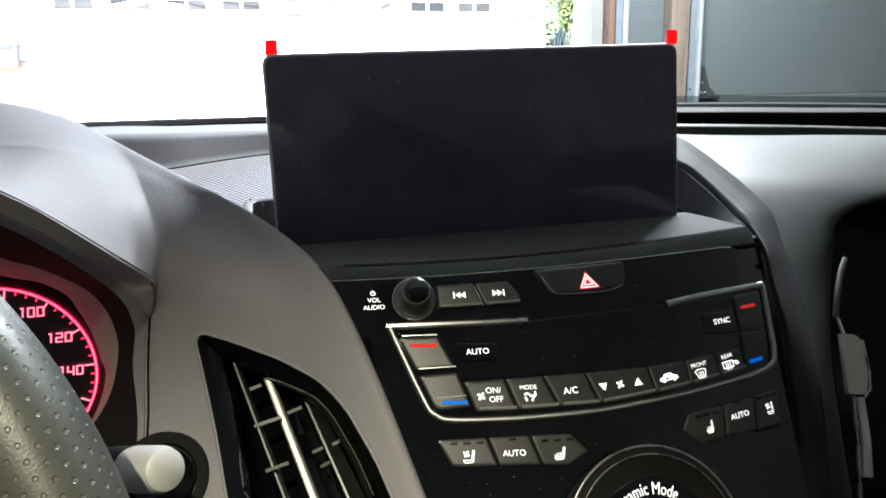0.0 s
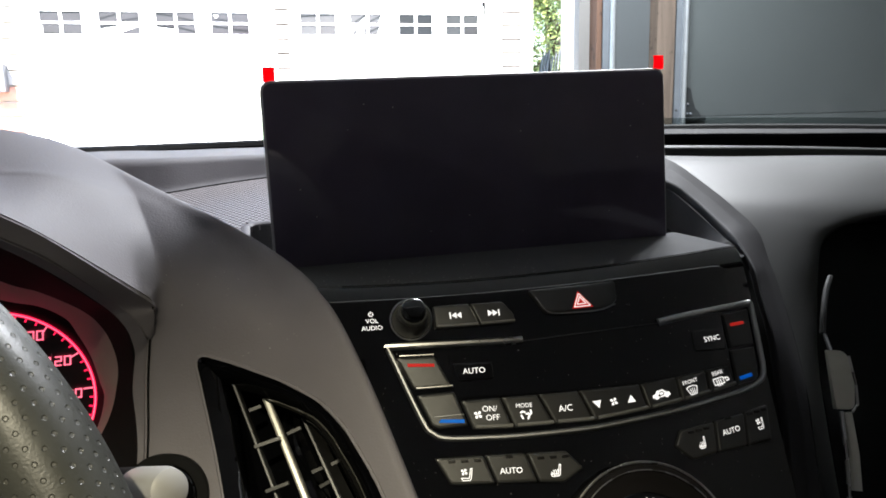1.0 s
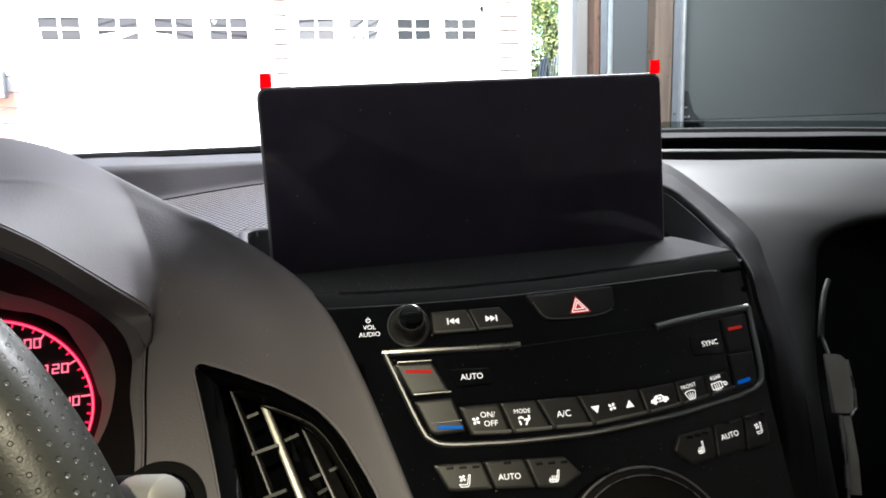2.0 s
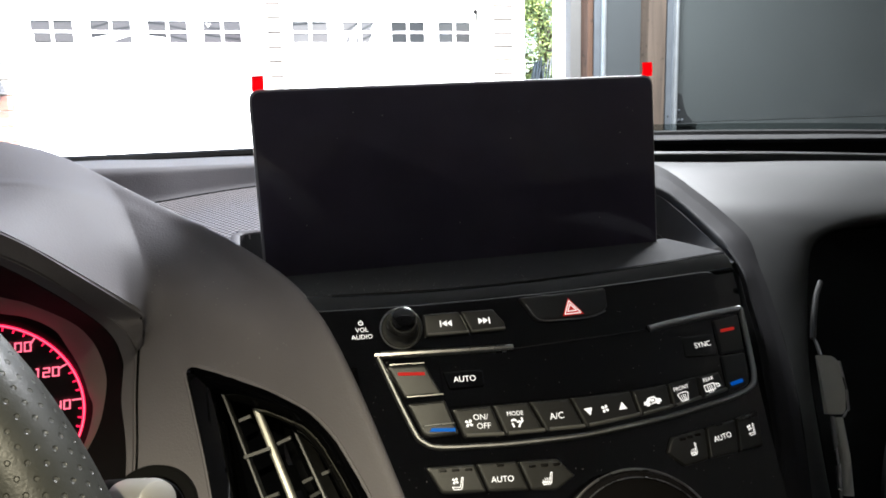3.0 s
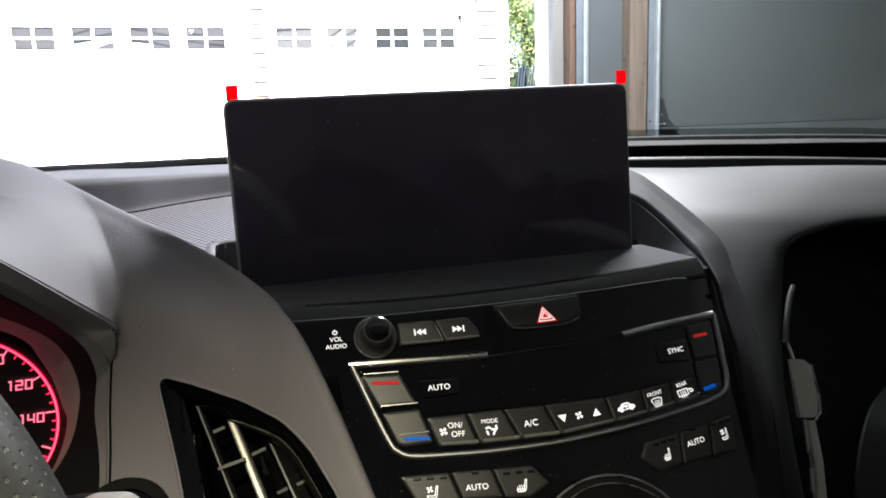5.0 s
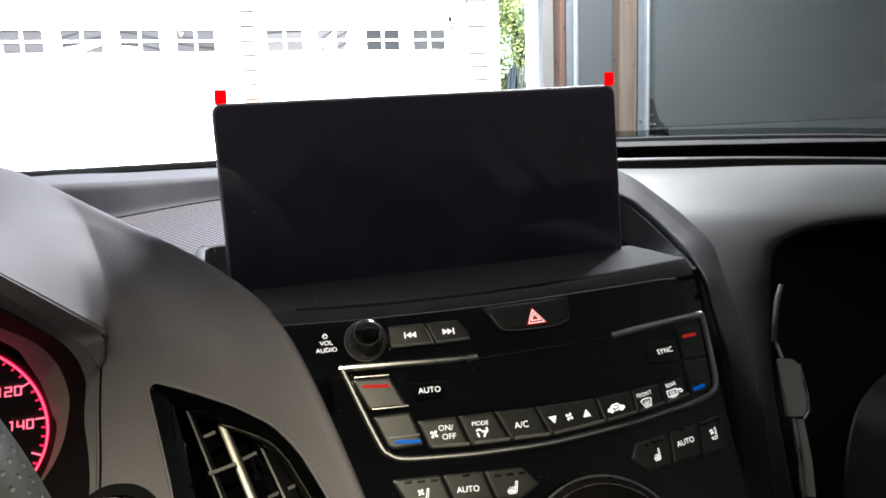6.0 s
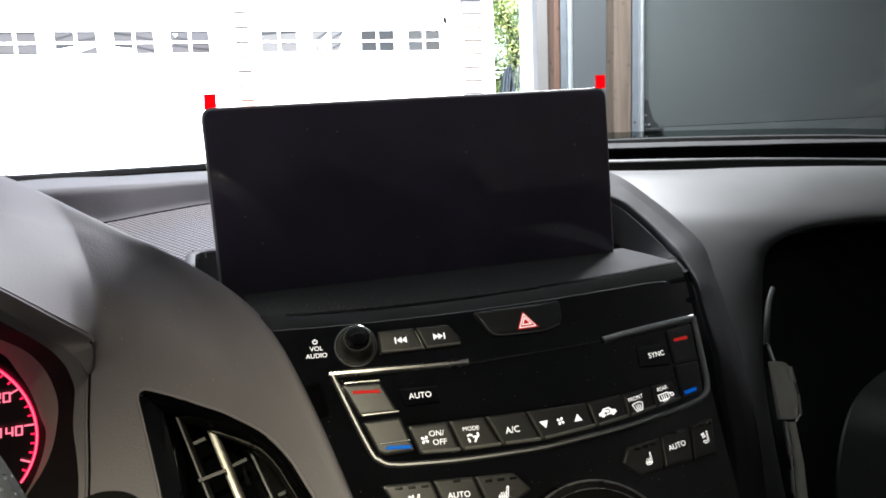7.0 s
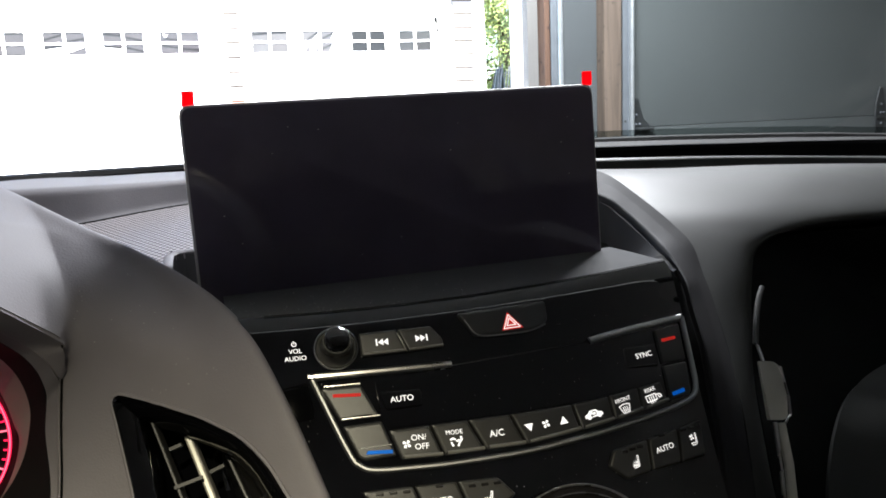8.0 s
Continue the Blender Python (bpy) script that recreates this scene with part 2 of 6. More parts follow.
def part(name, bm, mat, parent=None, label="", smooth=True):
    """One mesh object, in world places, under a thing or a part."""
    me = bpy.data.meshes.new(name)
    bm.to_mesh(me)
    bm.free()
    for p in me.polygons:
        p.use_smooth = smooth
    if smooth:
        me.set_sharp_from_angle(angle=radians(38))
    me.materials.append(mat)
    ob = new(name, me)
    if parent is not None:
        ob.parent = parent
        ob.matrix_parent_inverse = PLACES.get(parent, Matrix()).inverted()
    if label:
        tagged(ob, label)
    return ob


def structure(name, bm, mat, label, category, smooth=True):
    return tagged(part(name, bm, mat, smooth=smooth), label, category, kind="structure")


def spline(points, n, closed=False):
    """n places along a smooth curve through the points."""
    p = np.array([tuple(q) for q in points], float)
    k = len(p)
    if closed:
        p = np.vstack([p[-1], p, p[0], p[1]])
        span = k
    else:
        p = np.vstack([2 * p[0] - p[1], p, 2 * p[-1] - p[-2]])
        span = k - 1
    s = np.linspace(0, span, n, endpoint=not closed)
    i = np.minimum(s.astype(int), span - 1)
    t = (s - i)[:, None]
    a, b, c, d = p[i], p[i + 1], p[i + 2], p[i + 3]
    return 0.5 * (2 * b + (c - a) * t + (2 * a - 5 * b + 4 * c - d) * t**2 + (3 * b - a - 3 * c + d) * t**3)


def grid(bm, pts, keep=None):
    """Quads over a grid of places."""
    rows, cols = pts.shape[:2]
    vs = [[bm.verts.new(pts[i, j]) for j in range(cols)] for i in range(rows)]
    for i in range(rows - 1):
        for j in range(cols - 1):
            quad = (vs[i][j], vs[i][j + 1], vs[i + 1][j + 1], vs[i + 1][j])
            if keep is None or keep((pts[i, j] + pts[i + 1, j + 1]) / 2):
                bm.faces.new(quad)
    bmesh.ops.delete(bm, geom=[v for v in bm.verts if not v.link_faces], context="VERTS")
    return bm


def thickened(bm, thick):
    """Gives a sheet a back side at an even distance, and closes its edges."""
    bmesh.ops.recalc_face_normals(bm, faces=bm.faces[:])
    bm.normal_update()
    front, rims = list(bm.faces), [e for e in bm.edges if len(e.link_faces) == 1]
    back = {v: bm.verts.new(v.co - v.normal * thick) for v in list(bm.verts)}
    for f in front:
        bm.faces.new([back[v] for v in reversed(f.verts)])
    for e in rims:
        loop = e.link_loops[0]
        a, b = loop.vert, loop.link_loop_next.vert
        bm.faces.new((b, a, back[a], back[b]))
    return bm


def loft(rows, along, across, keep=None, thick=0.003):
    """A smooth sheet with thickness through control rows."""
    fine = np.array([spline(r, along) for r in rows])
    pts = np.array([spline(fine[:, j], across) for j in range(along)]).transpose(1, 0, 2)
    bm = grid(bmesh.new(), pts, keep)
    return thickened(bm, thick) if thick else bm


def folded(rows, along, steps, soft=2, thick=0.003):
    """A sheet through control rows, straight between them, with slightly softened folds."""
    fine = np.array([spline(r, along) for r in rows])
    flat = [a + (b - a) * k / n for a, b, n in zip(fine, fine[1:], steps) for k in range(n)] + [fine[-1]]
    pts = np.array(flat)
    for _ in range(soft):
        pts[1:-1] = (pts[:-2] + 2 * pts[1:-1] + pts[2:]) / 4
    return thickened(grid(bmesh.new(), pts), thick)


def box(x0, x1, y0, y1, z0, z1, bevel=0.0, bm=None, turn=None):
    bm = bm or bmesh.new()
    made = bmesh.ops.create_cube(bm, size=1.0)["verts"]
    m = Matrix.LocRotScale(((x0 + x1) / 2, (y0 + y1) / 2, (z0 + z1) / 2), turn, (x1 - x0, y1 - y0, z1 - z0))
    bmesh.ops.transform(bm, matrix=m, verts=made)
    if bevel:
        edges = list({e for v in made for e in v.link_edges})
        bmesh.ops.bevel(bm, geom=edges, offset=bevel, segments=2, affect="EDGES", profile=0.7)
    return bm


def sweep(path, profile, normals=None, closed=False, bm=None, caps=True):
    """Carries a cross-section (a list of side, out) along a path; out follows the given normals."""
    bm = bm or bmesh.new()
    p = np.array([tuple(q) for q in path], float)
    if closed:
        tan = np.roll(p, -1, 0) - np.roll(p, 1, 0)
    else:
        tan = np.gradient(p, axis=0)
    tan /= np.linalg.norm(tan, axis=1)[:, None]
    up = np.array([(0.0, 0.0, 1.0)] * len(p)) if normals is None else np.array([tuple(q) for q in normals], float)
    side = np.cross(tan, up)
    side /= np.linalg.norm(side, axis=1)[:, None]
    out = np.cross(side, tan)
    rings = [[bm.verts.new(p[i] + a * side[i] + b * out[i]) for a, b in profile] for i in range(len(p))]
    n, k = len(p), len(profile)
    for i in range(n if closed else n - 1):
        for j in range(k):
            bm.faces.new((rings[i][j], rings[(i + 1) % n][j], rings[(i + 1) % n][(j + 1) % k], rings[i][(j + 1) % k]))
    if caps and not closed:
        bm.faces.new(rings[0])
        bm.faces.new(rings[-1][::-1])
    bmesh.ops.recalc_face_normals(bm, faces=bm.faces[:])
    return bm


def round_profile(a, b, n=10):
    return [(a * math.cos(2 * math.pi * i / n), b * math.sin(2 * math.pi * i / n)) for i in range(n)]


def lathe(profile, origin, axis, n=48, bm=None):
    """Turns a list of (radius, height) about an axis."""
    bm = bm or bmesh.new()
    q = Vector(axis).normalized().to_track_quat("Z", "Y").to_matrix()
    rings = []
    for r, h in profile:
        rings.append([bm.verts.new(Vector(origin) + q @ Vector((r * math.cos(2 * math.pi * i / n), r * math.sin(2 * math.pi * i / n), h))) for i in range(n)])
    for a, b in zip(rings, rings[1:]):
        for i in range(n):
            bm.faces.new((a[i], a[(i + 1) % n], b[(i + 1) % n], b[i]))
    bm.faces.new(rings[0][::-1])
    bm.faces.new(rings[-1])
    bmesh.ops.recalc_face_normals(bm, faces=bm.faces[:])
    return bm


def letters(text, size, spread=1.0):
    """The outline faces of a word in the built-in font, centred: places and faces."""
    cu = bpy.data.curves.new("word", "FONT")
    cu.body, cu.size, cu.align_x, cu.align_y, cu.space_character = text, size, "CENTER", "CENTER", spread
    cu.resolution_u = 3
    ob = new("word", cu)
    deps = bpy.context.evaluated_depsgraph_get()
    me = bpy.data.meshes.new_from_object(ob.evaluated_get(deps))
    verts = [tuple(v.co) for v in me.vertices]
    faces = [tuple(p.vertices) for p in me.polygons]
    bpy.data.objects.remove(ob)
    bpy.data.curves.remove(cu)
    bpy.data.meshes.remove(me)
    return verts, faces


def stroke(lines, width):
    """Flat bands along polylines: places and faces, for pictograms."""
    verts, faces = [], []
    for line in lines:
        for (x0, y0), (x1, y1) in zip(line, line[1:]):
            d = math.hypot(x1 - x0, y1 - y0) or 1.0
            nx, ny, ex, ey = -(y1 - y0) / d * width / 2, (x1 - x0) / d * width / 2, (x1 - x0) / d * width * 0.3, (y1 - y0) / d * width * 0.3
            k = len(verts)
            verts += [(x0 + nx - ex, y0 + ny - ey, 0), (x0 - nx - ex, y0 - ny - ey, 0), (x1 - nx + ex, y1 - ny + ey, 0), (x1 + nx + ex, y1 + ny + ey, 0)]
            faces.append((k, k + 1, k + 2, k + 3))
    return verts, faces


def filled(polys):
    verts, faces = [], []
    for poly in polys:
        k = len(verts)
        verts += [(x, y, 0) for x, y in poly]
        faces.append(tuple(range(k, k + len(poly))))
    return verts, faces


# ---- the curved control fascia: u across, w up, both in millimetres ----
SLOPE, BOW, SKEW = 0.60, 0.50, -0.04


def fascia_normal(u):
    return Vector((2 * BOW * u / 1000 + SKEW, -1, SLOPE)).normalized()


def on_fascia(u, w, off=0.0):
    n = fascia_normal(u)
    u, w, off = u / 1000, w / 1000, off / 1000
    return Vector((u, -0.119 + SKEW * u + SLOPE * w + BOW * u * u, 1.06 + w)) + n * off


def rounded(poly, r, n=4):
    """A polygon with its corners rounded and long edges cut up."""
    out, k = [], len(poly)
    for i in range(k):
        p, a, b = Vector(poly[i]), Vector(poly[i - 1]), Vector(poly[(i + 1) % k])
        da, db = (a - p), (b - p)
        ra, rb = min(r, da.length * 0.45), min(r, db.length * 0.45)
        s, e = p + da.normalized() * ra, p + db.normalized() * rb
        for j in range(n + 1):
            t = j / n
            out.append((1 - t) ** 2 * s + 2 * t * (1 - t) * p + t * t * e)
    fine = []
    for p, q in zip(out, out[1:] + out[:1]):
        m = max(1, int((q - p).length / 7))
        fine += [p.lerp(q, j / m) for j in range(m)]
    return fine


def inset(poly, d):
    """Moves a polygon's outline inwards."""
    k = len(poly)
    area = sum(poly[i - 1].x * poly[i].y - poly[i].x * poly[i - 1].y for i in range(k))
    s = 1 if area > 0 else -1
    out = []
    for i in range(k):
        t = (poly[(i + 1) % k] - poly[i - 1]).normalized()
        out.append(poly[i] + Vector((-t.y, t.x)) * d * s)
    return out


def lean(u, off):
    """Shifts caps and legends sideways as they rise, to fit the camera's view."""
    return u - off * (145 + u) / 340


def fascia_slab(poly, low, high, bevel=0.8, r=1.5, crown=0.0, bm=None):
    """A key or plate that stands on the fascia: outline in mm, from low to high over the surface."""
    bm = bm or bmesh.new()
    line = rounded(poly, r)
    rings = [(line, low), (line, high - bevel), (inset(line, bevel * 0.35), high - bevel * 0.3), (inset(line, bevel), high), (inset(line, bevel + 0.25), high)]
    made = [[bm.verts.new(on_fascia(lean(p.x, high), p.y, h)) for p in ring] for ring, h in rings]
    for a, b in zip(made, made[1:]):
        for i in range(len(a)):
            bm.faces.new((a[i], a[(i + 1) % len(a)], b[(i + 1) % len(a)], b[i]))
    c = sum((p for p in line), Vector((0, 0))) / len(line)
    mid = bm.verts.new(on_fascia(lean(c.x, high), c.y, high + crown))
    top = made[-1]
    for i in range(len(top)):
        bm.faces.new((top[i], top[(i + 1) % len(top)], mid))
    bmesh.ops.recalc_face_normals(bm, faces=bm.faces[:])
    return bm


def fascia_patch(top, low, off):
    """A thin curved plate on the fascia between two lines."""
    a, b = spline([(u, w, 0) for u, w in top], 50), spline([(u, w, 0) for u, w in low], 50)
    rows = [[tuple(on_fascia(*(p + (q - p) * k / 10)[:2], off)) for p, q in zip(a, b)] for k in range(11)]
    return thickened(grid(bmesh.new(), np.array(rows)), 0.0006)


def fascia_mark(shape, u, w, off, turn=0.0, slant=0.0, stretch=1.0):
    """Lays a flat figure (word or pictogram, mm) on the fascia."""
    bm = bmesh.new()
    c, s = math.cos(radians(turn)), math.sin(radians(turn))
    vs = []
    for x, y, _ in shape[0]:
        x = (x + slant * y) * stretch
        a, b = c * x - s * y, s * x + c * y
        vs.append(bm.verts.new(on_fascia(lean(u + a, off), w + b * 0.84, off)))
    for f in shape[1]:
        if len(set(f)) > 2:
            try:
                bm.faces.new([vs[i] for i in f])
            except ValueError:
                pass
    bmesh.ops.recalc_face_normals(bm, faces=bm.faces[:])
    for f in bm.faces:
        if f.normal.y > 0:
            f.normal_flip()
    return bm


def fascia_rail(path, wide, high, off, n=40):
    """A rounded metal rail along a line of the fascia."""
    line = spline([(u, w, 0) for u, w in path], n)
    pts = [on_fascia(u, w, off) for u, w, _ in line]
    return sweep(pts, round_profile(wide / 2000, high / 1000, 10), [fascia_normal(u) for u, w, _ in line])


# ---- the garage and the drive ----
def garage():
    structure("ground", box(-60, 60, 2.45, 120, -0.25, -0.02), GRASS, "mown green lawn round the drive", "ground")
    structure("road", box(-9, 3.9, 2.44, 9.0, -0.15, 0.0), CONCRETE, "pale concrete drive between the garages", "drive")
    structure("floor", box(-2.6, 5.2, -5.2, 2.44, -0.15, 0.0), CONCRETE, "smooth concrete garage floor", "floor")
    structure("ceiling", box(-2.6, 5.2, -5.2, 2.44, 2.75, 2.9), CEILING, "pale plasterboard garage ceiling", "ceiling")
    structure("wall_west", box(-2.75, -2.6, -5.2, 2.44, 0, 2.75), UNSEEN_WALL, "unseen garage side wall, kept pale to bounce fill light", "wall")
    structure("wall_east", box(5.2, 5.35, -5.2, 2.44, 0, 2.75), UNSEEN_WALL, "unseen garage side wall, kept pale to bounce fill light", "wall")
    structure("wall_south", box(-2.75, 5.35, -5.35, -5.2, 0, 2.75), UNSEEN_WALL, "unseen garage back wall, kept pale to bounce fill light", "wall")
    bm = box(-2.6, -1.62, 2.30, 2.44, 0, 2.75)
    box(-1.62, 5.2, 2.30, 2.44, 2.16, 2.75, bm=bm)
    box(1.27, 1.62, 2.315, 2.44, 0, 2.16, bm=bm)
    box(4.36, 5.2, 2.30, 2.44, 0, 2.16, bm=bm)
    structure("wall_north", bm, WALL_GREY, "grey painted garage front wall with two door openings", "wall", smooth=False)
    structure("trim", box(1.174, 1.268, 2.347, 2.395, 0, 2.16, 0.003), JAMB_SHADED, "white outer door jamb with its shade painted in", "door jamb")
    structure("outer_trim", box(1.173, 1.268, 2.398, 2.52, 0, 2.16, 0.003), TRIM_WHITE, "white outer casing of the garage opening", "door casing")
    structure("jamb_post", box(1.2185, 1.244, 2.285, 2.345, 0, 2.16, 0.003), WOOD_RED, "bare reddish timber door jamb", "post")
    structure("centre_post", box(1.466, 1.545, 2.25, 2.312, 0, 2.30, 0.004), WOOD_PALE, "weathered timber post between the doors", "post")


def door_track(x, y, lean):
    """A galvanised roller track: flat angle on the wall, rolled channel towards the door."""
    t = thing("door_track", (x, y, 0), "galvanised steel garage door roller track", "door track", "roller tracks")
    part("wall_angle", box(x - 0.034, x - 0.004, y + 0.004, y + 0.008, 0.02, 2.2, 0.001), GALV_DULL, t)
    path = [(x + lean * k / 20, y, 0.02 + 2.2 * k / 20) for k in range(21)]
    prof = [(-0.008, -0.022), (0.004, -0.022)] + [(0.002 + 0.010 * math.cos(a), 0.008 + 0.012 * math.sin(a)) for a in np.linspace(-0.6, math.pi + 0.6, 9)] + [(-0.004, -0.014), (-0.008, -0.014)]
    part("channel", sweep(path, prof, [(0, -1, 0)] * 21), GALV, t)
    for z in (0.45, 1.10, 1.16, 1.75):
        part("screw", lathe([(0.0045, 0), (0.004, 0.003), (0.0, 0.004)], (x - 0.022, y + 0.004, z), (0, -1, 0), 10), HINGE, t)
    return t


def garage_door():
    """The closed sectional door with its hinges."""
    d = thing("garage_door", (2.99, 2.32, 0), "closed grey sectional garage door, inner face", "garage door")
    joints = (0.0, 0.52, 1.132, 1.744, 2.17)
    for z, top in zip(joints, joints[1:]):
        part("panel", box(1.622, 4.355, 2.33, 2.372, z + 0.001, top - 0.001, 0.0015), DOOR_GREY, d)
    # unseen backing sheet keeps daylight from leaking through the panel joints
    part("joint_light_stop", box(1.622, 4.355, 2.374, 2.378, 0.0, 2.17), DOOR_GREY, d)
    part("bottom_seal", box(1.622, 4.355, 2.335, 2.365, -0.004, 0.001, 0.001), RUBBER, d)
    hinge(d, 1.655, 1.124, [(-0.010, 0.0), (0.080, 0.0), (0.074, 0.016), (0.046, 0.042), (0.030, 0.086), (0.018, 0.126), (0.004, 0.130), (-0.008, 0.100)])
    hinge(d, 3.014, 1.124, [(-0.030, 0.0), (0.030, 0.0), (0.028, 0.06), (0.018, 0.105), (0.009, 0.142), (-0.009, 0.142), (-0.018, 0.105), (-0.028, 0.06)])



def hinge(door, x, z, outline):
    """A pressed steel door hinge with a tapering upper leaf, a pin barrel and bolts."""
    h = door
    y = 2.3265
    for name, sign in (("hinge", 1), ("lower_leaf", -0.75)):
        bm = bmesh.new()
        a = [bm.verts.new((x + u, y, z + sign * v)) for u, v in outline]
        b = [bm.verts.new((x + u * 0.93, y - 0.006, z + sign * v * 0.97)) for u, v in outline]
        bm.faces.new(a)
        bm.faces.new(b)
        for i in range(len(a)):
            bm.faces.new((a[i], a[(i + 1) % len(a)], b[(i + 1) % len(a)], b[i]))
        bmesh.ops.recalc_face_normals(bm, faces=bm.faces[:])
        made = part(name, bm, HINGE, h, "dark pressed steel hinge" if h is door else "", smooth=False)
        h = made if h is door else h
    bar = sweep([(x + outline[0][0], y - 0.012, z), (x + outline[1][0] + 0.006, y - 0.012, z)], round_profile(0.007, 0.007, 12))
    part("barrel", bar, HINGE, h)
    for u, v in ((-0.006, 0.02), (0.012, 0.02), (-0.004, 0.06), (0.0, -0.03)):
        part("bolt", lathe([(0.006, 0), (0.006, 0.004), (0.003, 0.006)], (x + u + 0.008, y - 0.006, z + v), (0, -1, 0), 8), GALV_DULL, h)


# strips and patches standing in for reflections in the far garage's panes, by window
REFLECTION_STRIPS = [(0, 0.0, 0.97, 1.0, 0.96), (0, 0.08, 0.05, 1.0, 0.03), (1, 0.0, 0.67, 0.45, 0.90), (1, 0.54, 0.60, 1.0, 0.73), (1, 0.0, 0.33, 0.46, 0.42), (2, 0.0, 0.92, 0.45, 0.84), (2, 0.54, 0.78, 1.0, 0.60), (2, 0.0, 0.40, 0.46, 0.29), (2, 0.54, 0.32, 1.0, 0.12),
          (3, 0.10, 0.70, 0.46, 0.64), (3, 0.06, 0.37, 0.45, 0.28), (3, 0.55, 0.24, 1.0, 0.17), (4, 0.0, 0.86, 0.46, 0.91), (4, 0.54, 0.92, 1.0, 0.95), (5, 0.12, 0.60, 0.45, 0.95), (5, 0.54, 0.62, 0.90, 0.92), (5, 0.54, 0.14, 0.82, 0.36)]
REFLECTION_PATCHES = [(0, (0.0, 0.0), (0.05, 0.0), (0.05, 0.38), (0.0, 0.38)), (1, (0.0, 0.0), (0.36, 0.0), (0.46, 0.08), (0.46, 0.36), (0.0, 0.22)), (1, (0.53, 0.08), (1.0, 0.36), (1.0, 0.46), (0.53, 0.46)), (2, (0.0, 0.0), (0.46, 0.0), (0.46, 0.23), (0.0, 0.32)),
          (3, (0.07, 0.90), (0.20, 0.87), (0.13, 0.72)), (5, (0.24, 0.54), (0.46, 0.54), (0.46, 0.88)), (5, (0.0, 0.0), (0.03, 0.0), (0.18, 0.40), (0.18, 0.46), (0.0, 0.46)), (5, (0.19, 0.0), (0.35, 0.0), (0.42, 0.40), (0.19, 0.46)), (5, (0.80, 0.54), (0.92, 0.97), (1.0, 0.97), (1.0, 0.54)), (5, (0.76, 0.0), (0.88, 0.46), (1.0, 0.46), (1.0, 0.0))]


def prism(line, y0, y1):
    """A thin upright plate with the given outline in x and z."""
    bm = bmesh.new()
    near, back = [[bm.verts.new((x, y, z)) for x, z in line] for y in (y0, y1)]
    bm.faces.new(near)
    bm.faces.new(back)
    for i in range(len(line)):
        bm.faces.new((near[i - 1], near[i], back[i], back[i - 1]))
    bmesh.ops.recalc_face_normals(bm, faces=bm.faces[:])
    return bm


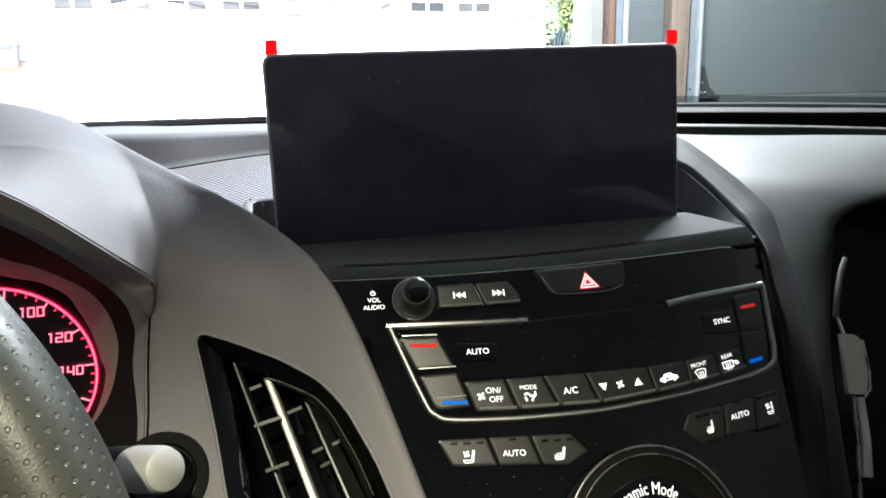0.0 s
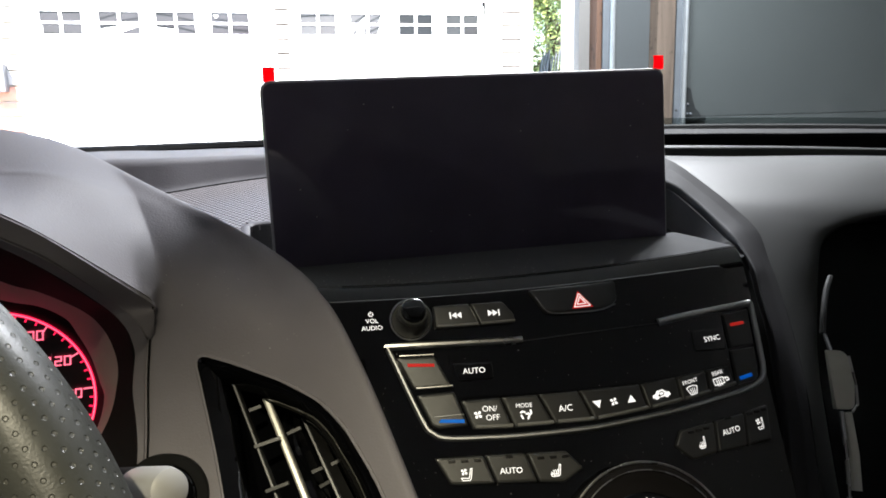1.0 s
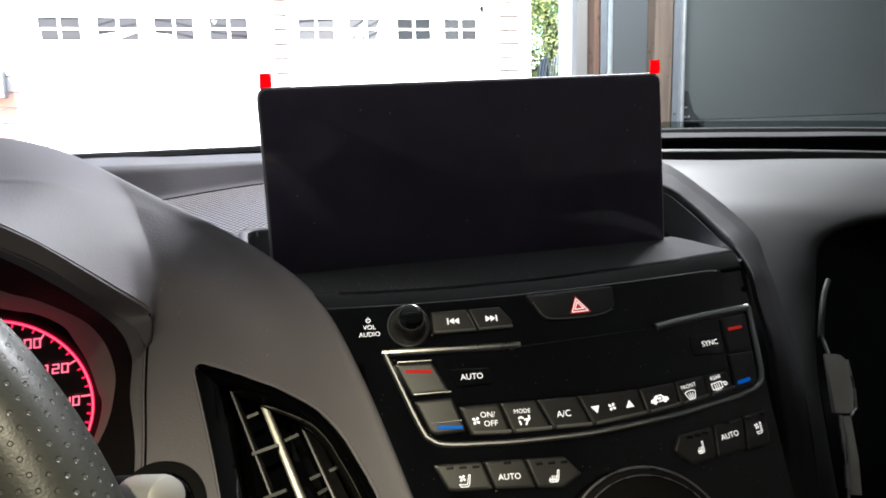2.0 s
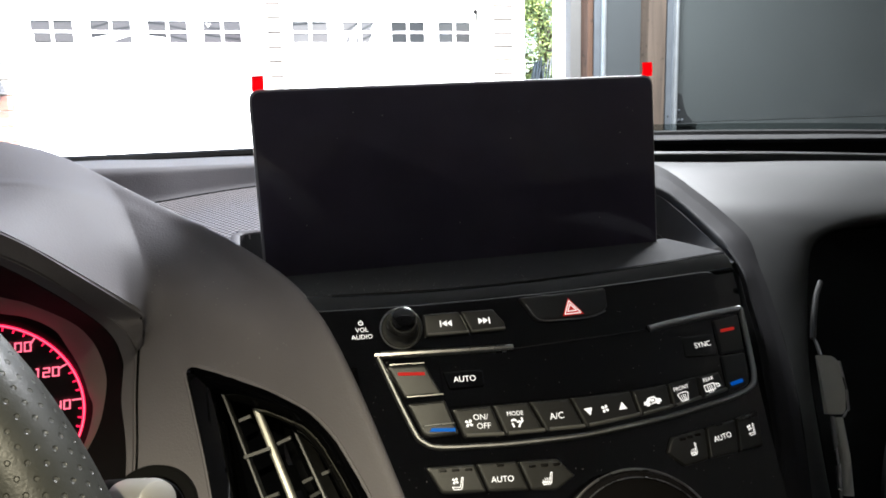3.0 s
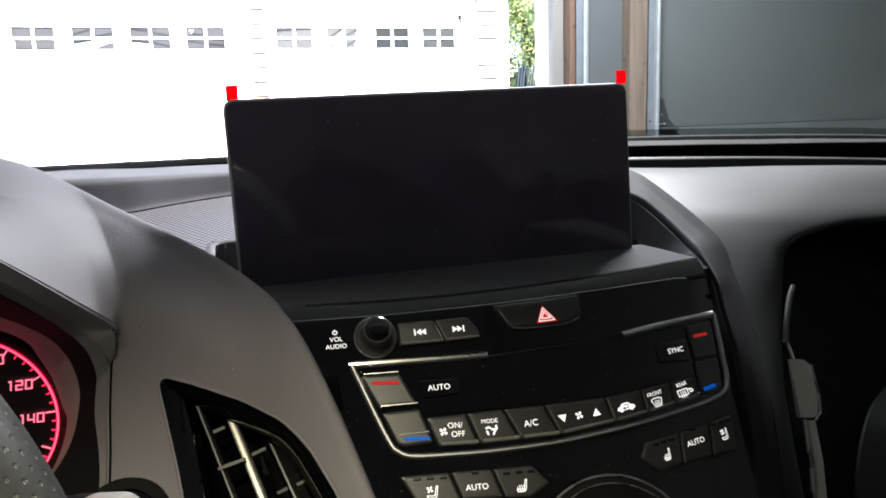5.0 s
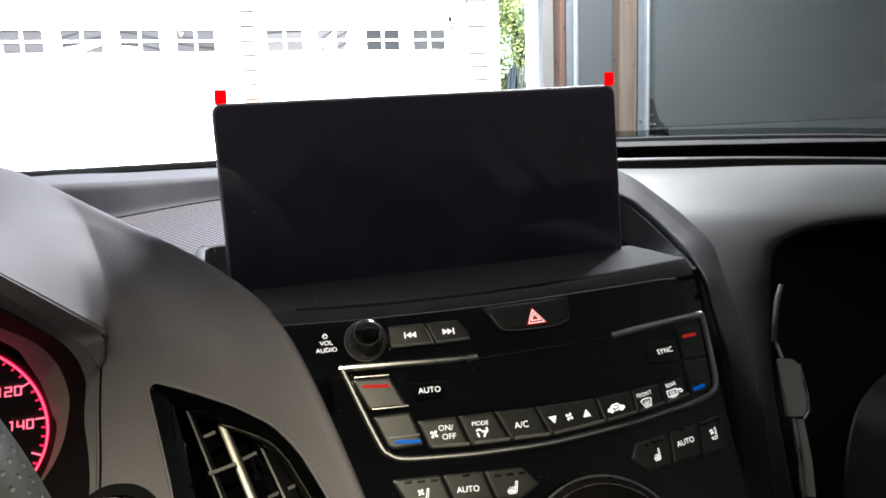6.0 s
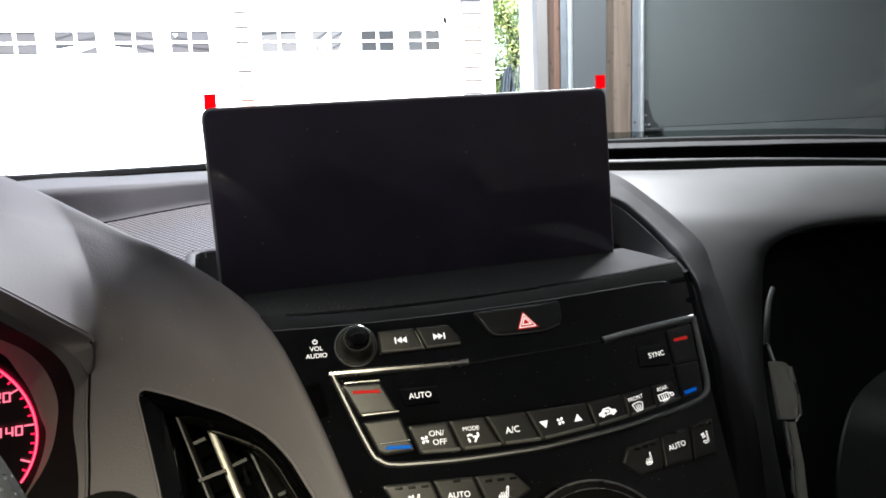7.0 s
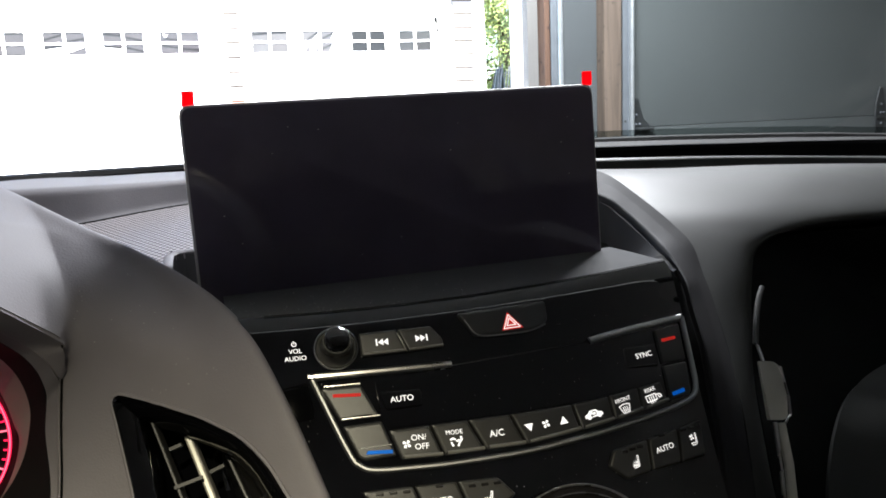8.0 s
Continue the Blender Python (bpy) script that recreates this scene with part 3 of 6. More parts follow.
def far_garage():
    """The white garage across the drive, two doors with a row of small windows each."""
    g = thing("far_garage", (0.5, 9.2, 0), "white clapboard garage with two panelled doors", "garage building")
    bm = box(-5.4, -2.42, 9.25, 9.45, 0, 3.4)
    box(-2.42, 3.7, 9.25, 9.45, 2.62, 3.4, bm=bm)
    box(0.16, 0.50, 9.25, 9.45, 0, 2.62, bm=bm)
    box(3.06, 3.70, 9.25, 9.45, 0, 2.62, bm=bm)
    box(3.5, 3.7, 9.45, 14.5, 0, 3.4, bm=bm)
    part("wall", bm, SIDING, g, smooth=False)
    bm = bmesh.new()
    for x0, x1 in ((-5.7, 4.0),):
        pts = np.array([[(x, y, z) for x in (x0, x1)] for y, z in ((8.75, 3.3), (11.9, 5.0), (15.0, 3.3))])
        grid(bm, pts)
        bmesh.ops.solidify(bm, geom=bm.faces[:], thickness=0.15)
    part("roof", bm, material("shingle_roof", (0.10, 0.095, 0.09), 0.9, grain=0.7, scale=30, vary=0.3, big=4), g, smooth=False)
    part("corner_board", box(3.56, 3.72, 9.20, 9.30, 0, 3.3, 0.004), TRIM_WHITE, g)
    for x0, x1 in ((0.10, 0.325), (0.492, 0.56), (3.0, 3.27), (-2.565, -2.38)):
        part("door_casing", box(x0, x1, 9.19, 9.27, 0, 2.72, 0.004), TRIM_WHITE, g)
    for x0, x1 in ((0.325, 0.492), (3.27, 3.56), (-4.2, -2.58)):
        part("mortar_bed", box(x0 + 0.003, x1 - 0.003, 9.232, 9.256, 0, 3.3), MORTAR if x0 < -1 else JOINT, g, smooth=False)
        for k in range(19):
            z = -0.015 + k * 0.175
            mat = BRICK if k < 9 else BLOCK
            part("block", box(x0 + 0.006, x1 - 0.006, 9.196, 9.234, max(0.0, z + 0.010), z + 0.165, 0.004), mat, g)
    for door, x0, first in (("door_west", -2.38, -2.283), ("door_east", 0.56, 0.643)):
        x1 = x0 + 2.46
        d = part(door, box(x0, x1, 9.262, 9.30, 0, 2.10), TRIM_WHITE, g, "white sectional garage door with small windows")
        for k in range(4):
            z = 0.535 * k
            for j in range(4):
                x = first + j * 0.629
                if k < 3:
                    part("raised_panel", box(x - 0.05, x + 0.45, 9.248, 9.262, z + 0.09, z + 0.45, 0.012), TRIM_WHITE, d)
        part("header", box(x0, x1, 9.255, 9.30, 2.10, 2.66, 0.004), TRIM_WHITE, g)
        for j in range(4):
            x, z0, z1 = first + j * 0.629 - (0.03 if door == "door_west" else 0.006), 2.143, 2.400
            mid, zm = x + 0.22, (z0 + z1) / 2
            bm = box(x - 0.03, x + 0.47, 9.236, 9.262, z0 - 0.03, z0)
            box(x - 0.03, x + 0.47, 9.236, 9.262, z1, z1 + 0.03, bm=bm)
            box(x - 0.03, x, 9.236, 9.262, z0, z1, bm=bm)
            box(x + 0.44, x + 0.47, 9.236, 9.262, z0, z1, bm=bm)
            box(mid - 0.016, mid + 0.016, 9.238, 9.262, z0, z1, bm=bm)
            box(x, x + 0.44, 9.2385, 9.262, zm - 0.012, zm + 0.012, bm=bm)
            w = part("window_frame", bm, TRIM_WHITE, d, smooth=False)
            order = j + (4 if door == "door_east" else 0)
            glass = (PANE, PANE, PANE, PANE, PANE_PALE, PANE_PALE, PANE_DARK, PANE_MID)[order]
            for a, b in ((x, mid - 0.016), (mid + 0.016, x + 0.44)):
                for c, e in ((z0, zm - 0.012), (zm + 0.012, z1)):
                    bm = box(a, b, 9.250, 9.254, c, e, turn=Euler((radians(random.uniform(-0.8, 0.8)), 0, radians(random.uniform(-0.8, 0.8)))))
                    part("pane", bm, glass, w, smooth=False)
            spot = lambda u, v: (x + 0.44 * u, z0 + (z1 - z0) * v)
            # painted reflections: dark strips and white patches laid just before the panes
            for n, u0, v0, u1, v1 in REFLECTION_STRIPS:
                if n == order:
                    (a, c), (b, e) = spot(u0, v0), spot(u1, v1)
                    part("reflection_strip", prism([(a, c - 0.007), (b, e - 0.007), (b, e + 0.007), (a, c + 0.007)], 9.2445, 9.2475), PANE_DARK, w, smooth=False)
            for n, *corners in REFLECTION_PATCHES:
                if n == order:
                    part("reflection_patch", prism([spot(*c) for c in corners], 9.2425, 9.244), TRIM_WHITE, w, "white patch painted for a bright reflection in the glass", smooth=False)
    k = thing("wall_hook", (3.02, 9.19, 2.45), "dark iron hook on the white door casing", "hook")
    part("shank", sweep([(3.03, 9.185, 2.54), (3.03, 9.160, 2.525), (3.03, 9.155, 2.40), (3.035, 9.150, 2.37)], round_profile(0.013, 0.013, 8), [(1, 0, 0)] * 4), RUBBER, k)
    part("plate", box(3.000, 3.050, 9.18, 9.19, 2.50, 2.56, 0.002), RUBBER, k)
    b = thing("wall_box", (-2.85, 9.15, 1.47), "black metal letter box on a brick pier", "letter box")
    part("case", box(-3.12, -2.70, 9.04, 9.198, 1.49, 1.80, 0.015), TARP, b)
    part("flap", box(-3.08, -2.74, 9.028, 9.042, 1.70, 1.78, 0.004), HINGE, b)


def tree(x, y, high, spread, seed, leaves, pale=0.3):
    """A tapered trunk with limbs and a loose crown of single leaves in clumps."""
    rnd = random.Random(seed)
    t = thing("tree", (x, y, 0), "leafy broad-crowned green tree beside the garage", "tree", "trees beyond the drive")
    bm = bmesh.new()
    trunk = [(x + rnd.uniform(-1, 1) * 0.06 * k, y + rnd.uniform(-1, 1) * 0.06 * k, high * k / 8) for k in range(9)]
    rings = []
    for k, c in enumerate(trunk):
        r = 0.16 * (1 - k / 9) + 0.02
        rings.append([bm.verts.new((c[0] + r * math.cos(a * math.pi / 4), c[1] + r * math.sin(a * math.pi / 4), c[2])) for a in range(8)])
    for a, b in zip(rings, rings[1:]):
        for i in range(8):
            bm.faces.new((a[i], a[(i + 1) % 8], b[(i + 1) % 8], b[i]))
    tips = []
    for k in range(22):
        h = rnd.uniform(0.12, 1.0)
        c = Vector(trunk[min(8, int(h * 8))])
        a = rnd.uniform(0, 2 * math.pi)
        reach = spread * (0.4 + 0.6 * math.sin(math.pi * min(0.95, h * 0.8 + 0.15)))
        e = c + Vector((math.cos(a) * reach, math.sin(a) * reach, rnd.uniform(0.1, 0.9)))
        sweep([c, c.lerp(e, 0.5) + Vector((0, 0, 0.12)), e], round_profile(0.022, 0.022, 5), [(0.3, 0.2, 1)] * 3, bm=bm)
        tips += [c.lerp(e, q) for q in (0.5, 0.75, 1.0)]
    part("trunk", bm, BARK, t)
    for name, mat, share in (("crown", LEAF, 1 - pale), ("pale_crown", LEAF_PALE, pale)):
        verts, faces = [], []
        for _ in range(int(leaves * 1.8 * share)):
            c = rnd.choice(tips) + Vector((rnd.gauss(0, 0.24), rnd.gauss(0, 0.24), rnd.gauss(0, 0.22)))
            q = Euler((rnd.uniform(-1, 1), rnd.uniform(-1, 1), rnd.uniform(0, 6.3))).to_matrix()
            s = rnd.uniform(0.018, 0.042)
            k = len(verts)
            verts += [c + q @ Vector(p) for p in ((-s, 0, 0), (0, -s * 0.5, 0.01), (s * 1.2, 0, 0), (0, s * 0.5, 0.01))]
            faces.append((k, k + 1, k + 2, k + 3))
        me = bpy.data.meshes.new(name)
        me.from_pydata([tuple(v) for v in verts], [], faces)
        me.materials.append(mat)
        ob = new(name, me)
        ob.parent, ob.matrix_parent_inverse = t, PLACES[t].inverted()


def rubbish_heap():
    """A heap under grey sheeting with poles leaning on it."""
    h = thing("covered_heap", (4.75, 11.0, 0), "heap under grey plastic sheeting by the trees", "heap")
    rows = []
    for i, y in enumerate((10.38, 10.46, 10.54, 10.62)):
        rows.append([(4.18, y, 0.0), (4.29, y, 1.0), (4.37, y, 1.52 + 0.04 * i), (4.47, y, 1.97 + 0.02 * (i % 2)), (4.53, y, 1.62), (4.8, y, 1.1 + 0.08 * i), (5.4, y, 0.0)])
    part("sheeting", loft(rows, 40, 16, thick=0.01), TARP, h)
    for k in range(6):
        x = 4.22 + 0.055 * k
        part("pole", sweep([(x - 0.12, 10.3, 0.02), (x + 0.02, 10.36, 1.2), (x + 0.16, 10.42, 1.95 + 0.05 * (k % 3))], round_profile(0.012, 0.012, 6)), TARP, h)
    for x, y, top in ((4.14, 10.9, 2.55), (4.24, 11.1, 2.3)):
        part("stake", sweep([(x, y, 0), (x + 0.01, y, top)], round_profile(0.02, 0.02, 8), [(1, 0, 0)] * 2), BARK, h)


# ---- the car's cabin ----
def cabin():
    bm = box(-0.78, 0.78, -2.7, 0.62, 0.28, 0.34)
    structure("car_floor", bm, CABIN, "dark carpeted car floor", "car floor")
    bm = loft([[(-0.70, -0.42, 1.585), (0, -0.40, 1.615), (0.70, -0.42, 1.585)], [(-0.74, -1.4, 1.60), (0, -1.4, 1.64), (0.74, -1.4, 1.60)], [(-0.70, -2.6, 1.53), (0, -2.6, 1.57), (0.70, -2.6, 1.53)]], 20, 20, thick=0.03)
    structure("car_roof", bm, HEADLINER, "grey cloth car headliner", "car roof")
    for s, name in ((-1, "car_side_west"), (1, "car_side_east")):
        bm = box(s * 0.79 - 0.03, s * 0.79 + 0.03, -2.7, 0.45, 0.30, 1.06, 0.02)
        for a, b in (((0.20, 1.06), (-0.42, 1.585)), ((-1.30, 1.05), (-1.36, 1.60)), ((-2.66, 1.05), (-2.45, 1.56))):
            sweep([(s * 0.80, a[0], a[1]), (s * 0.715, (a[0] + b[0]) / 2, (a[1] + b[1]) / 2 + 0.02), (s * 0.69, b[0], b[1])], round_profile(0.035, 0.05, 8), [(s, 0, 0.3)] * 3, bm=bm)
        box(s * 0.74 - 0.03, s * 0.74 + 0.03, -2.7, -2.20, 1.05, 1.60, 0.02, bm=bm)
        box(s * 0.74 - 0.03, s * 0.74 + 0.03, -1.40, -1.28, 1.05, 1.60, 0.02, bm=bm)
        structure(name, bm, CABIN, "dark car door side with window pillars", "car side")
    # unseen wall raised to the roof to block light from behind
    structure("car_rear", box(-0.78, 0.78, -2.74, -2.68, 0.3, 1.56, 0.02), CABIN, "unseen dark tailgate wall, full height to keep rear light out", "car rear")
    # unseen panel added to stop light leaking in below the dashboard
    structure("light_stop_bulkhead", box(-0.78, 0.78, 0.47, 0.53, 0.30, 1.10, 0.02), CABIN, "unseen dark bulkhead that stops light leaking under the dashboard", "bulkhead")
    # unseen fitting added round the assumed cabin lamp
    lamp = thing("assumed_cabin_light", (-0.215, -0.715, 1.592), "assumed unseen warm white light under the headliner", "reading light")
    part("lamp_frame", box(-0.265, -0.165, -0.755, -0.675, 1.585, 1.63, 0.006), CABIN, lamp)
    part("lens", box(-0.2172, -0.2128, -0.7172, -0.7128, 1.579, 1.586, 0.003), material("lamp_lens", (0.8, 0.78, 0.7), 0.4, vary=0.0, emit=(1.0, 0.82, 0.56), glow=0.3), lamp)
    # unseen fitting added for the assumed ceiling lamp
    tube = thing("assumed_shop_light", (0.95, 1.33, 2.66), "assumed unseen white strip light on the garage ceiling", "strip light")
    part("housing", box(0.63, 1.27, 1.25, 1.41, 2.672, 2.75, 0.006), TRIM_WHITE, tube)
    part("diffuser", box(0.65, 1.25, 1.27, 1.39, 2.664, 2.673, 0.003), material("strip_diffuser", (0.85, 0.87, 0.88), 0.5, vary=0.0, emit=(0.955, 0.98, 0.995), glow=2.0), tube)
    rows = []
    for k in range(5):
        q = k / 4
        y, z = 0.50 - 0.93 * q, 1.128 + 0.472 * q + 0.03 * math.sin(math.pi * q)
        rows.append([(x * (0.97 - 0.06 * q), y - 0.12 * abs(x) ** 2, z) for x in (-0.76, -0.4, 0.0, 0.4, 0.76)])
    w = part("window_1", loft(rows, 30, 24, thick=0), WINDSCREEN)
    tagged(w, "clear curved car windscreen with dotted edge band", "windscreen", kind="structure")
    w.visible_shadow = False


# ---- dashboard ----
def in_poly(poly):
    def test(p):
        x, z, hit = p[0], p[2], False
        for (x0, z0), (x1, z1) in zip(poly, poly[1:] + poly[:1]):
            if (z0 > z) != (z1 > z) and x < (x1 - x0) * (z - z0) / (z1 - z0) + x0:
                hit = not hit
        return hit
    return test


VENT = [(-0.1745, 1.0655), (-0.156, 1.061), (-0.134, 1.0535), (-0.118, 1.0465), (-0.1095, 1.038), (-0.099, 1.019), (-0.091, 0.998), (-0.084, 0.975), (-0.156, 0.972), (-0.163, 0.994)]

RIDGE = [(-0.3775, 0.0000, 1.1909), (-0.3266, 0.0080, 1.1902), (-0.2762, 0.0160, 1.1813), (-0.2479, 0.0280, 1.1724), (-0.2215, 0.0185, 1.1594), (-0.1872, -0.0140, 1.1426), (-0.1574, -0.0320, 1.1288), (-0.1346, -0.0541, 1.1165), (-0.1145, -0.0824, 1.1007), (-0.1058, -0.1013, 1.0848), (-0.0935, -0.1207, 1.0554), (-0.0804, -0.1485, 1.0118), (-0.0696, -0.1697, 0.9785)]
CREST = [(-0.3452, -0.0732, 1.157), (-0.3015, -0.0658, 1.1608), (-0.2577, -0.0591, 1.1609), (-0.2334, -0.048, 1.1576), (-0.2044, -0.0227, 1.1435), (-0.1908, -0.0275, 1.1389), (-0.1679, -0.0375, 1.1247), (-0.1469, -0.055, 1.1102), (-0.1279, -0.0872, 1.0904), (-0.1187, -0.1007, 1.0744), (-0.1061, -0.1201, 1.0454), (-0.0925, -0.1482, 1.003), (-0.0814, -0.1697, 0.9726)]
FLANK = [(-0.194, -0.053, 1.1193), (-0.1868, -0.0545, 1.117), (-0.1737, -0.0631, 1.1059), (-0.1619, -0.0751, 1.0935), (-0.1488, -0.086, 1.0774), (-0.145, -0.091, 1.0541), (-0.142, -0.1, 1.024), (-0.134, -0.125, 0.997), (-0.127, -0.145, 0.968)]
LIP = [(-0.307, -0.140, 1.183), (-0.275, -0.130, 1.170), (-0.242, -0.120, 1.149), (-0.224, -0.105, 1.132), (-0.194, -0.0757, 1.0984), (-0.1936, -0.072, 1.0917), (-0.1954, -0.067, 1.0838), (-0.1981, -0.061, 1.073), (-0.201, -0.062, 1.050), (-0.202, -0.070, 1.028), (-0.203, -0.080, 1.012), (-0.205, -0.090, 0.996), (-0.207, -0.110, 0.966)]


def hood_sheet():
    """Places over the binnacle from lip to ridge and behind it, creased along the crest and down to the flank."""
    mid = [tuple((u + v) / 2 for u, v in zip(a, b)) for a, b in zip(LIP[:4], CREST[:4])] + FLANK
    tuck = [(x + 0.012, y + 0.03, z - 0.03) for x, y, z in RIDGE[:5]] + [(x + 0.012, y + 0.016, z - 0.022) for x, y, z in RIDGE[5:8]] + [(x + 0.003, y + 0.012, z - 0.006) for x, y, z in RIDGE[8:]]
    fine = np.array([np.vstack([spline(r[:5], 81)[:-1], spline(r[4:], 121)]) for r in (LIP, mid, CREST, RIDGE, tuck)])
    pts = np.array([np.vstack([spline(fine[:3, j], 61)[:-1], spline(fine[2:, j], 51)]) for j in range(fine.shape[1])]).transpose(1, 0, 2)
    reach = np.clip((np.arange(pts.shape[1]) - 70) / 40, 0.0, 1.0)[None, :, None]
    for k in range(60):
        soft = pts.copy()
        soft[1:-1] = (pts[:-2] + 2 * pts[1:-1] + pts[2:]) / 4
        pts += (soft - pts) * (1.0 if k < 4 else reach * 0.8)
    rise = np.clip((np.arange(pts.shape[0]) - 4) / 40, 0.0, 1.0)[:, None, None]
    for k in range(15):
        soft = pts.copy()
        soft[:, 1:-1] = (pts[:, :-2] + 2 * pts[:, 1:-1] + pts[:, 2:]) / 4
        pts += (soft - pts) * (1.0 if k < 6 else rise)
    # the flank itself is one fair curve
    fair = np.clip((np.arange(pts.shape[1]) - 82) / 10, 0.0, 1.0)[None, :, None] * rise
    for k in range(140):
        soft = pts.copy()
        soft[:, 1:-1] = (pts[:, :-2] + 2 * pts[:, 1:-1] + pts[:, 2:]) / 4
        pts += (soft - pts) * fair
    # a low bead along the crest, fading out towards the flank
    bead = np.exp(-((np.arange(pts.shape[0]) - 60) / 1.8) ** 2)[:, None] * np.clip((66 - np.arange(pts.shape[1])) / 30, 0.0, 1.0)[None, :]
    pts[:, :, 1] -= 0.0006 * bead
    pts[:, :, 2] += 0.0009 * bead
    return pts


def dashboard():
    d = thing("dashboard", (0.0, 0.2, 0.34), "charcoal grained plastic car dashboard", "dashboard")
    # binnacle hood, its flank round the side vent, and the tuck behind the ridge
    hole = in_poly(VENT)
    part("binnacle", thickened(grid(bmesh.new(), hood_sheet(), lambda p: not hole(p)), 0.002), SOFT, d)
    sheet = hood_sheet()

    def on_flank(a, b):
        at = sheet[int(14 + 44 * a), int(92 + 60 * b)]
        return Vector(at) + Vector((-0.0001, -0.0004, 0.0004)), Vector((-0.12, -0.75, 0.65)).normalized()

    dust(d, on_flank, 23, 0.00015, (0.00034, 30))
    groove = [(x - 0.0004, y - 0.0006, z) for x, y, z in sheet[0][90:]]
    part("panel_gap", sweep(groove, round_profile(0.0006, 0.0006, 6), [(-0.3, -0.9, 0.3)] * len(groove)), RECESS, d)
    # deck of speaker mesh with the display's slot cut out, and the rise to the windscreen
    rows = []
    for y in np.linspace(-0.03, 0.21, 80):
        rows.append([(x, y, 1.1165 + 0.11 * (y - 0.03)) for x in np.linspace(-0.30, 0.135, 114)])
    slotted = lambda p: not (p[1] < 0.035 and p[0] > -0.1494 + 0.012 * max(0.0, (p[1] - 0.021) / 0.012) ** 2) and p[1] < 0.137 + 0.62 * (p[0] + 0.208) * (1 - 1.1 * (p[0] + 0.208)) + 0.008
    part("speaker_deck", thickened(grid(bmesh.new(), np.array(rows), slotted), 0.004), GRILLE, d, "dark dimpled speaker mesh")
    foot = [(-0.72, 0.00, 1.118), (-0.40, 0.07, 1.124), (-0.257, 0.118, 1.1275), (-0.208, 0.140, 1.130), (-0.172, 0.163, 1.1325), (-0.132, 0.184, 1.1345), (-0.066, 0.205, 1.136), (0.0, 0.215, 1.137), (0.20, 0.22, 1.140)]
    brow = [(-0.72, 0.012, 1.150), (-0.40, 0.082, 1.1575), (-0.262, 0.130, 1.156), (-0.210, 0.152, 1.1545), (-0.172, 0.175, 1.153), (-0.129, 0.196, 1.152), (-0.061, 0.217, 1.150), (0.0, 0.227, 1.149), (0.20, 0.232, 1.1465)]
    back = [(-0.72, 0.12, 1.140), (-0.40, 0.26, 1.146), (-0.30, 0.335, 1.1530), (-0.22, 0.375, 1.1503), (-0.172, 0.39, 1.1498), (-0.129, 0.395, 1.1494), (-0.061, 0.40, 1.149), (0.0, 0.405, 1.149), (0.20, 0.41, 1.147)]
    part("cowl", folded([[(x, y - 0.006, z - 0.004) for x, y, z in foot], foot, brow, back], 70, (4, 12, 40), 3), SOFT, d)
    seam = spline([(x, y - 0.0035, 1.1165 + 0.11 * (y - 0.0335) + 0.0004) for x, y, z in foot], 90)
    part("seam", sweep([p for p in seam if -0.32 < p[0] < 0.13], round_profile(0.0008, 0.0005, 6)), RECESS, d)
    seal = spline([(-0.72, 0.17, 1.142), (-0.40, 0.31, 1.1535), (-0.30, 0.36, 1.1518), (-0.223, 0.40, 1.1510), (-0.124, 0.42, 1.1512), (0.12, 0.44, 1.1545), (0.406, 0.44, 1.1535), (0.587, 0.42, 1.1500), (0.707, 0.38, 1.1462), (0.76, 0.36, 1.143), (0.86, 0.31, 1.137)], 90)
    part("screen_seal", sweep(seal, round_profile(0.012, 0.006, 8)), RUBBER, d, "black rubber windscreen seal")
    frit = [[(x, y + 0.010, z + 0.002) for x, y, z in seal], [(x, y + 0.004, z + 0.0145) for x, y, z in seal]]
    frit = [[q for q in row if q[0] > 0.12] for row in frit]
    f = part("edge_band", grid(bmesh.new(), np.array(frit)), FRIT, d, "dark dotted band along the windscreen edge")
    f.visible_shadow = False
    # defroster bar and passenger pad
    bar_far = [(0.1661, 0.4015, 1.1600), (0.2775, 0.3996, 1.1585), (0.3871, 0.3967, 1.1556), (0.4754, 0.3915, 1.1535), (0.5555, 0.3829, 1.1514), (0.6287, 0.3646, 1.1497), (0.6703, 0.3511, 1.148), (0.7205, 0.3287, 1.1462), (0.76, 0.31, 1.1445)]
    bar_near = [(0.1566, 0.3757, 1.1545), (0.2648, 0.3738, 1.1525), (0.3717, 0.3716, 1.1499), (0.4575, 0.3666, 1.1481), (0.5379, 0.3613, 1.1458), (0.6093, 0.3434, 1.1448), (0.6522, 0.3327, 1.1438), (0.7016, 0.3112, 1.1428), (0.75, 0.2898, 1.1412)]
    lip_far = [(0.1457, 0.3459, 1.1440), (0.2503, 0.344, 1.1415), (0.3537, 0.3422, 1.138), (0.4371, 0.3378, 1.135), (0.5155, 0.3331, 1.1318), (0.5876, 0.3188, 1.1285), (0.6295, 0.3084, 1.1261), (0.681, 0.2904, 1.1236), (0.7282, 0.2693, 1.1215)]
    lip_near = [(0.1428, 0.338, 1.1410), (0.2464, 0.3361, 1.1380), (0.3489, 0.3343, 1.1348), (0.4317, 0.3301, 1.1321), (0.5093, 0.3255, 1.1296), (0.5817, 0.3123, 1.1262), (0.6232, 0.3019, 1.1245), (0.6753, 0.2849, 1.1213), (0.7222, 0.2639, 1.1185)]
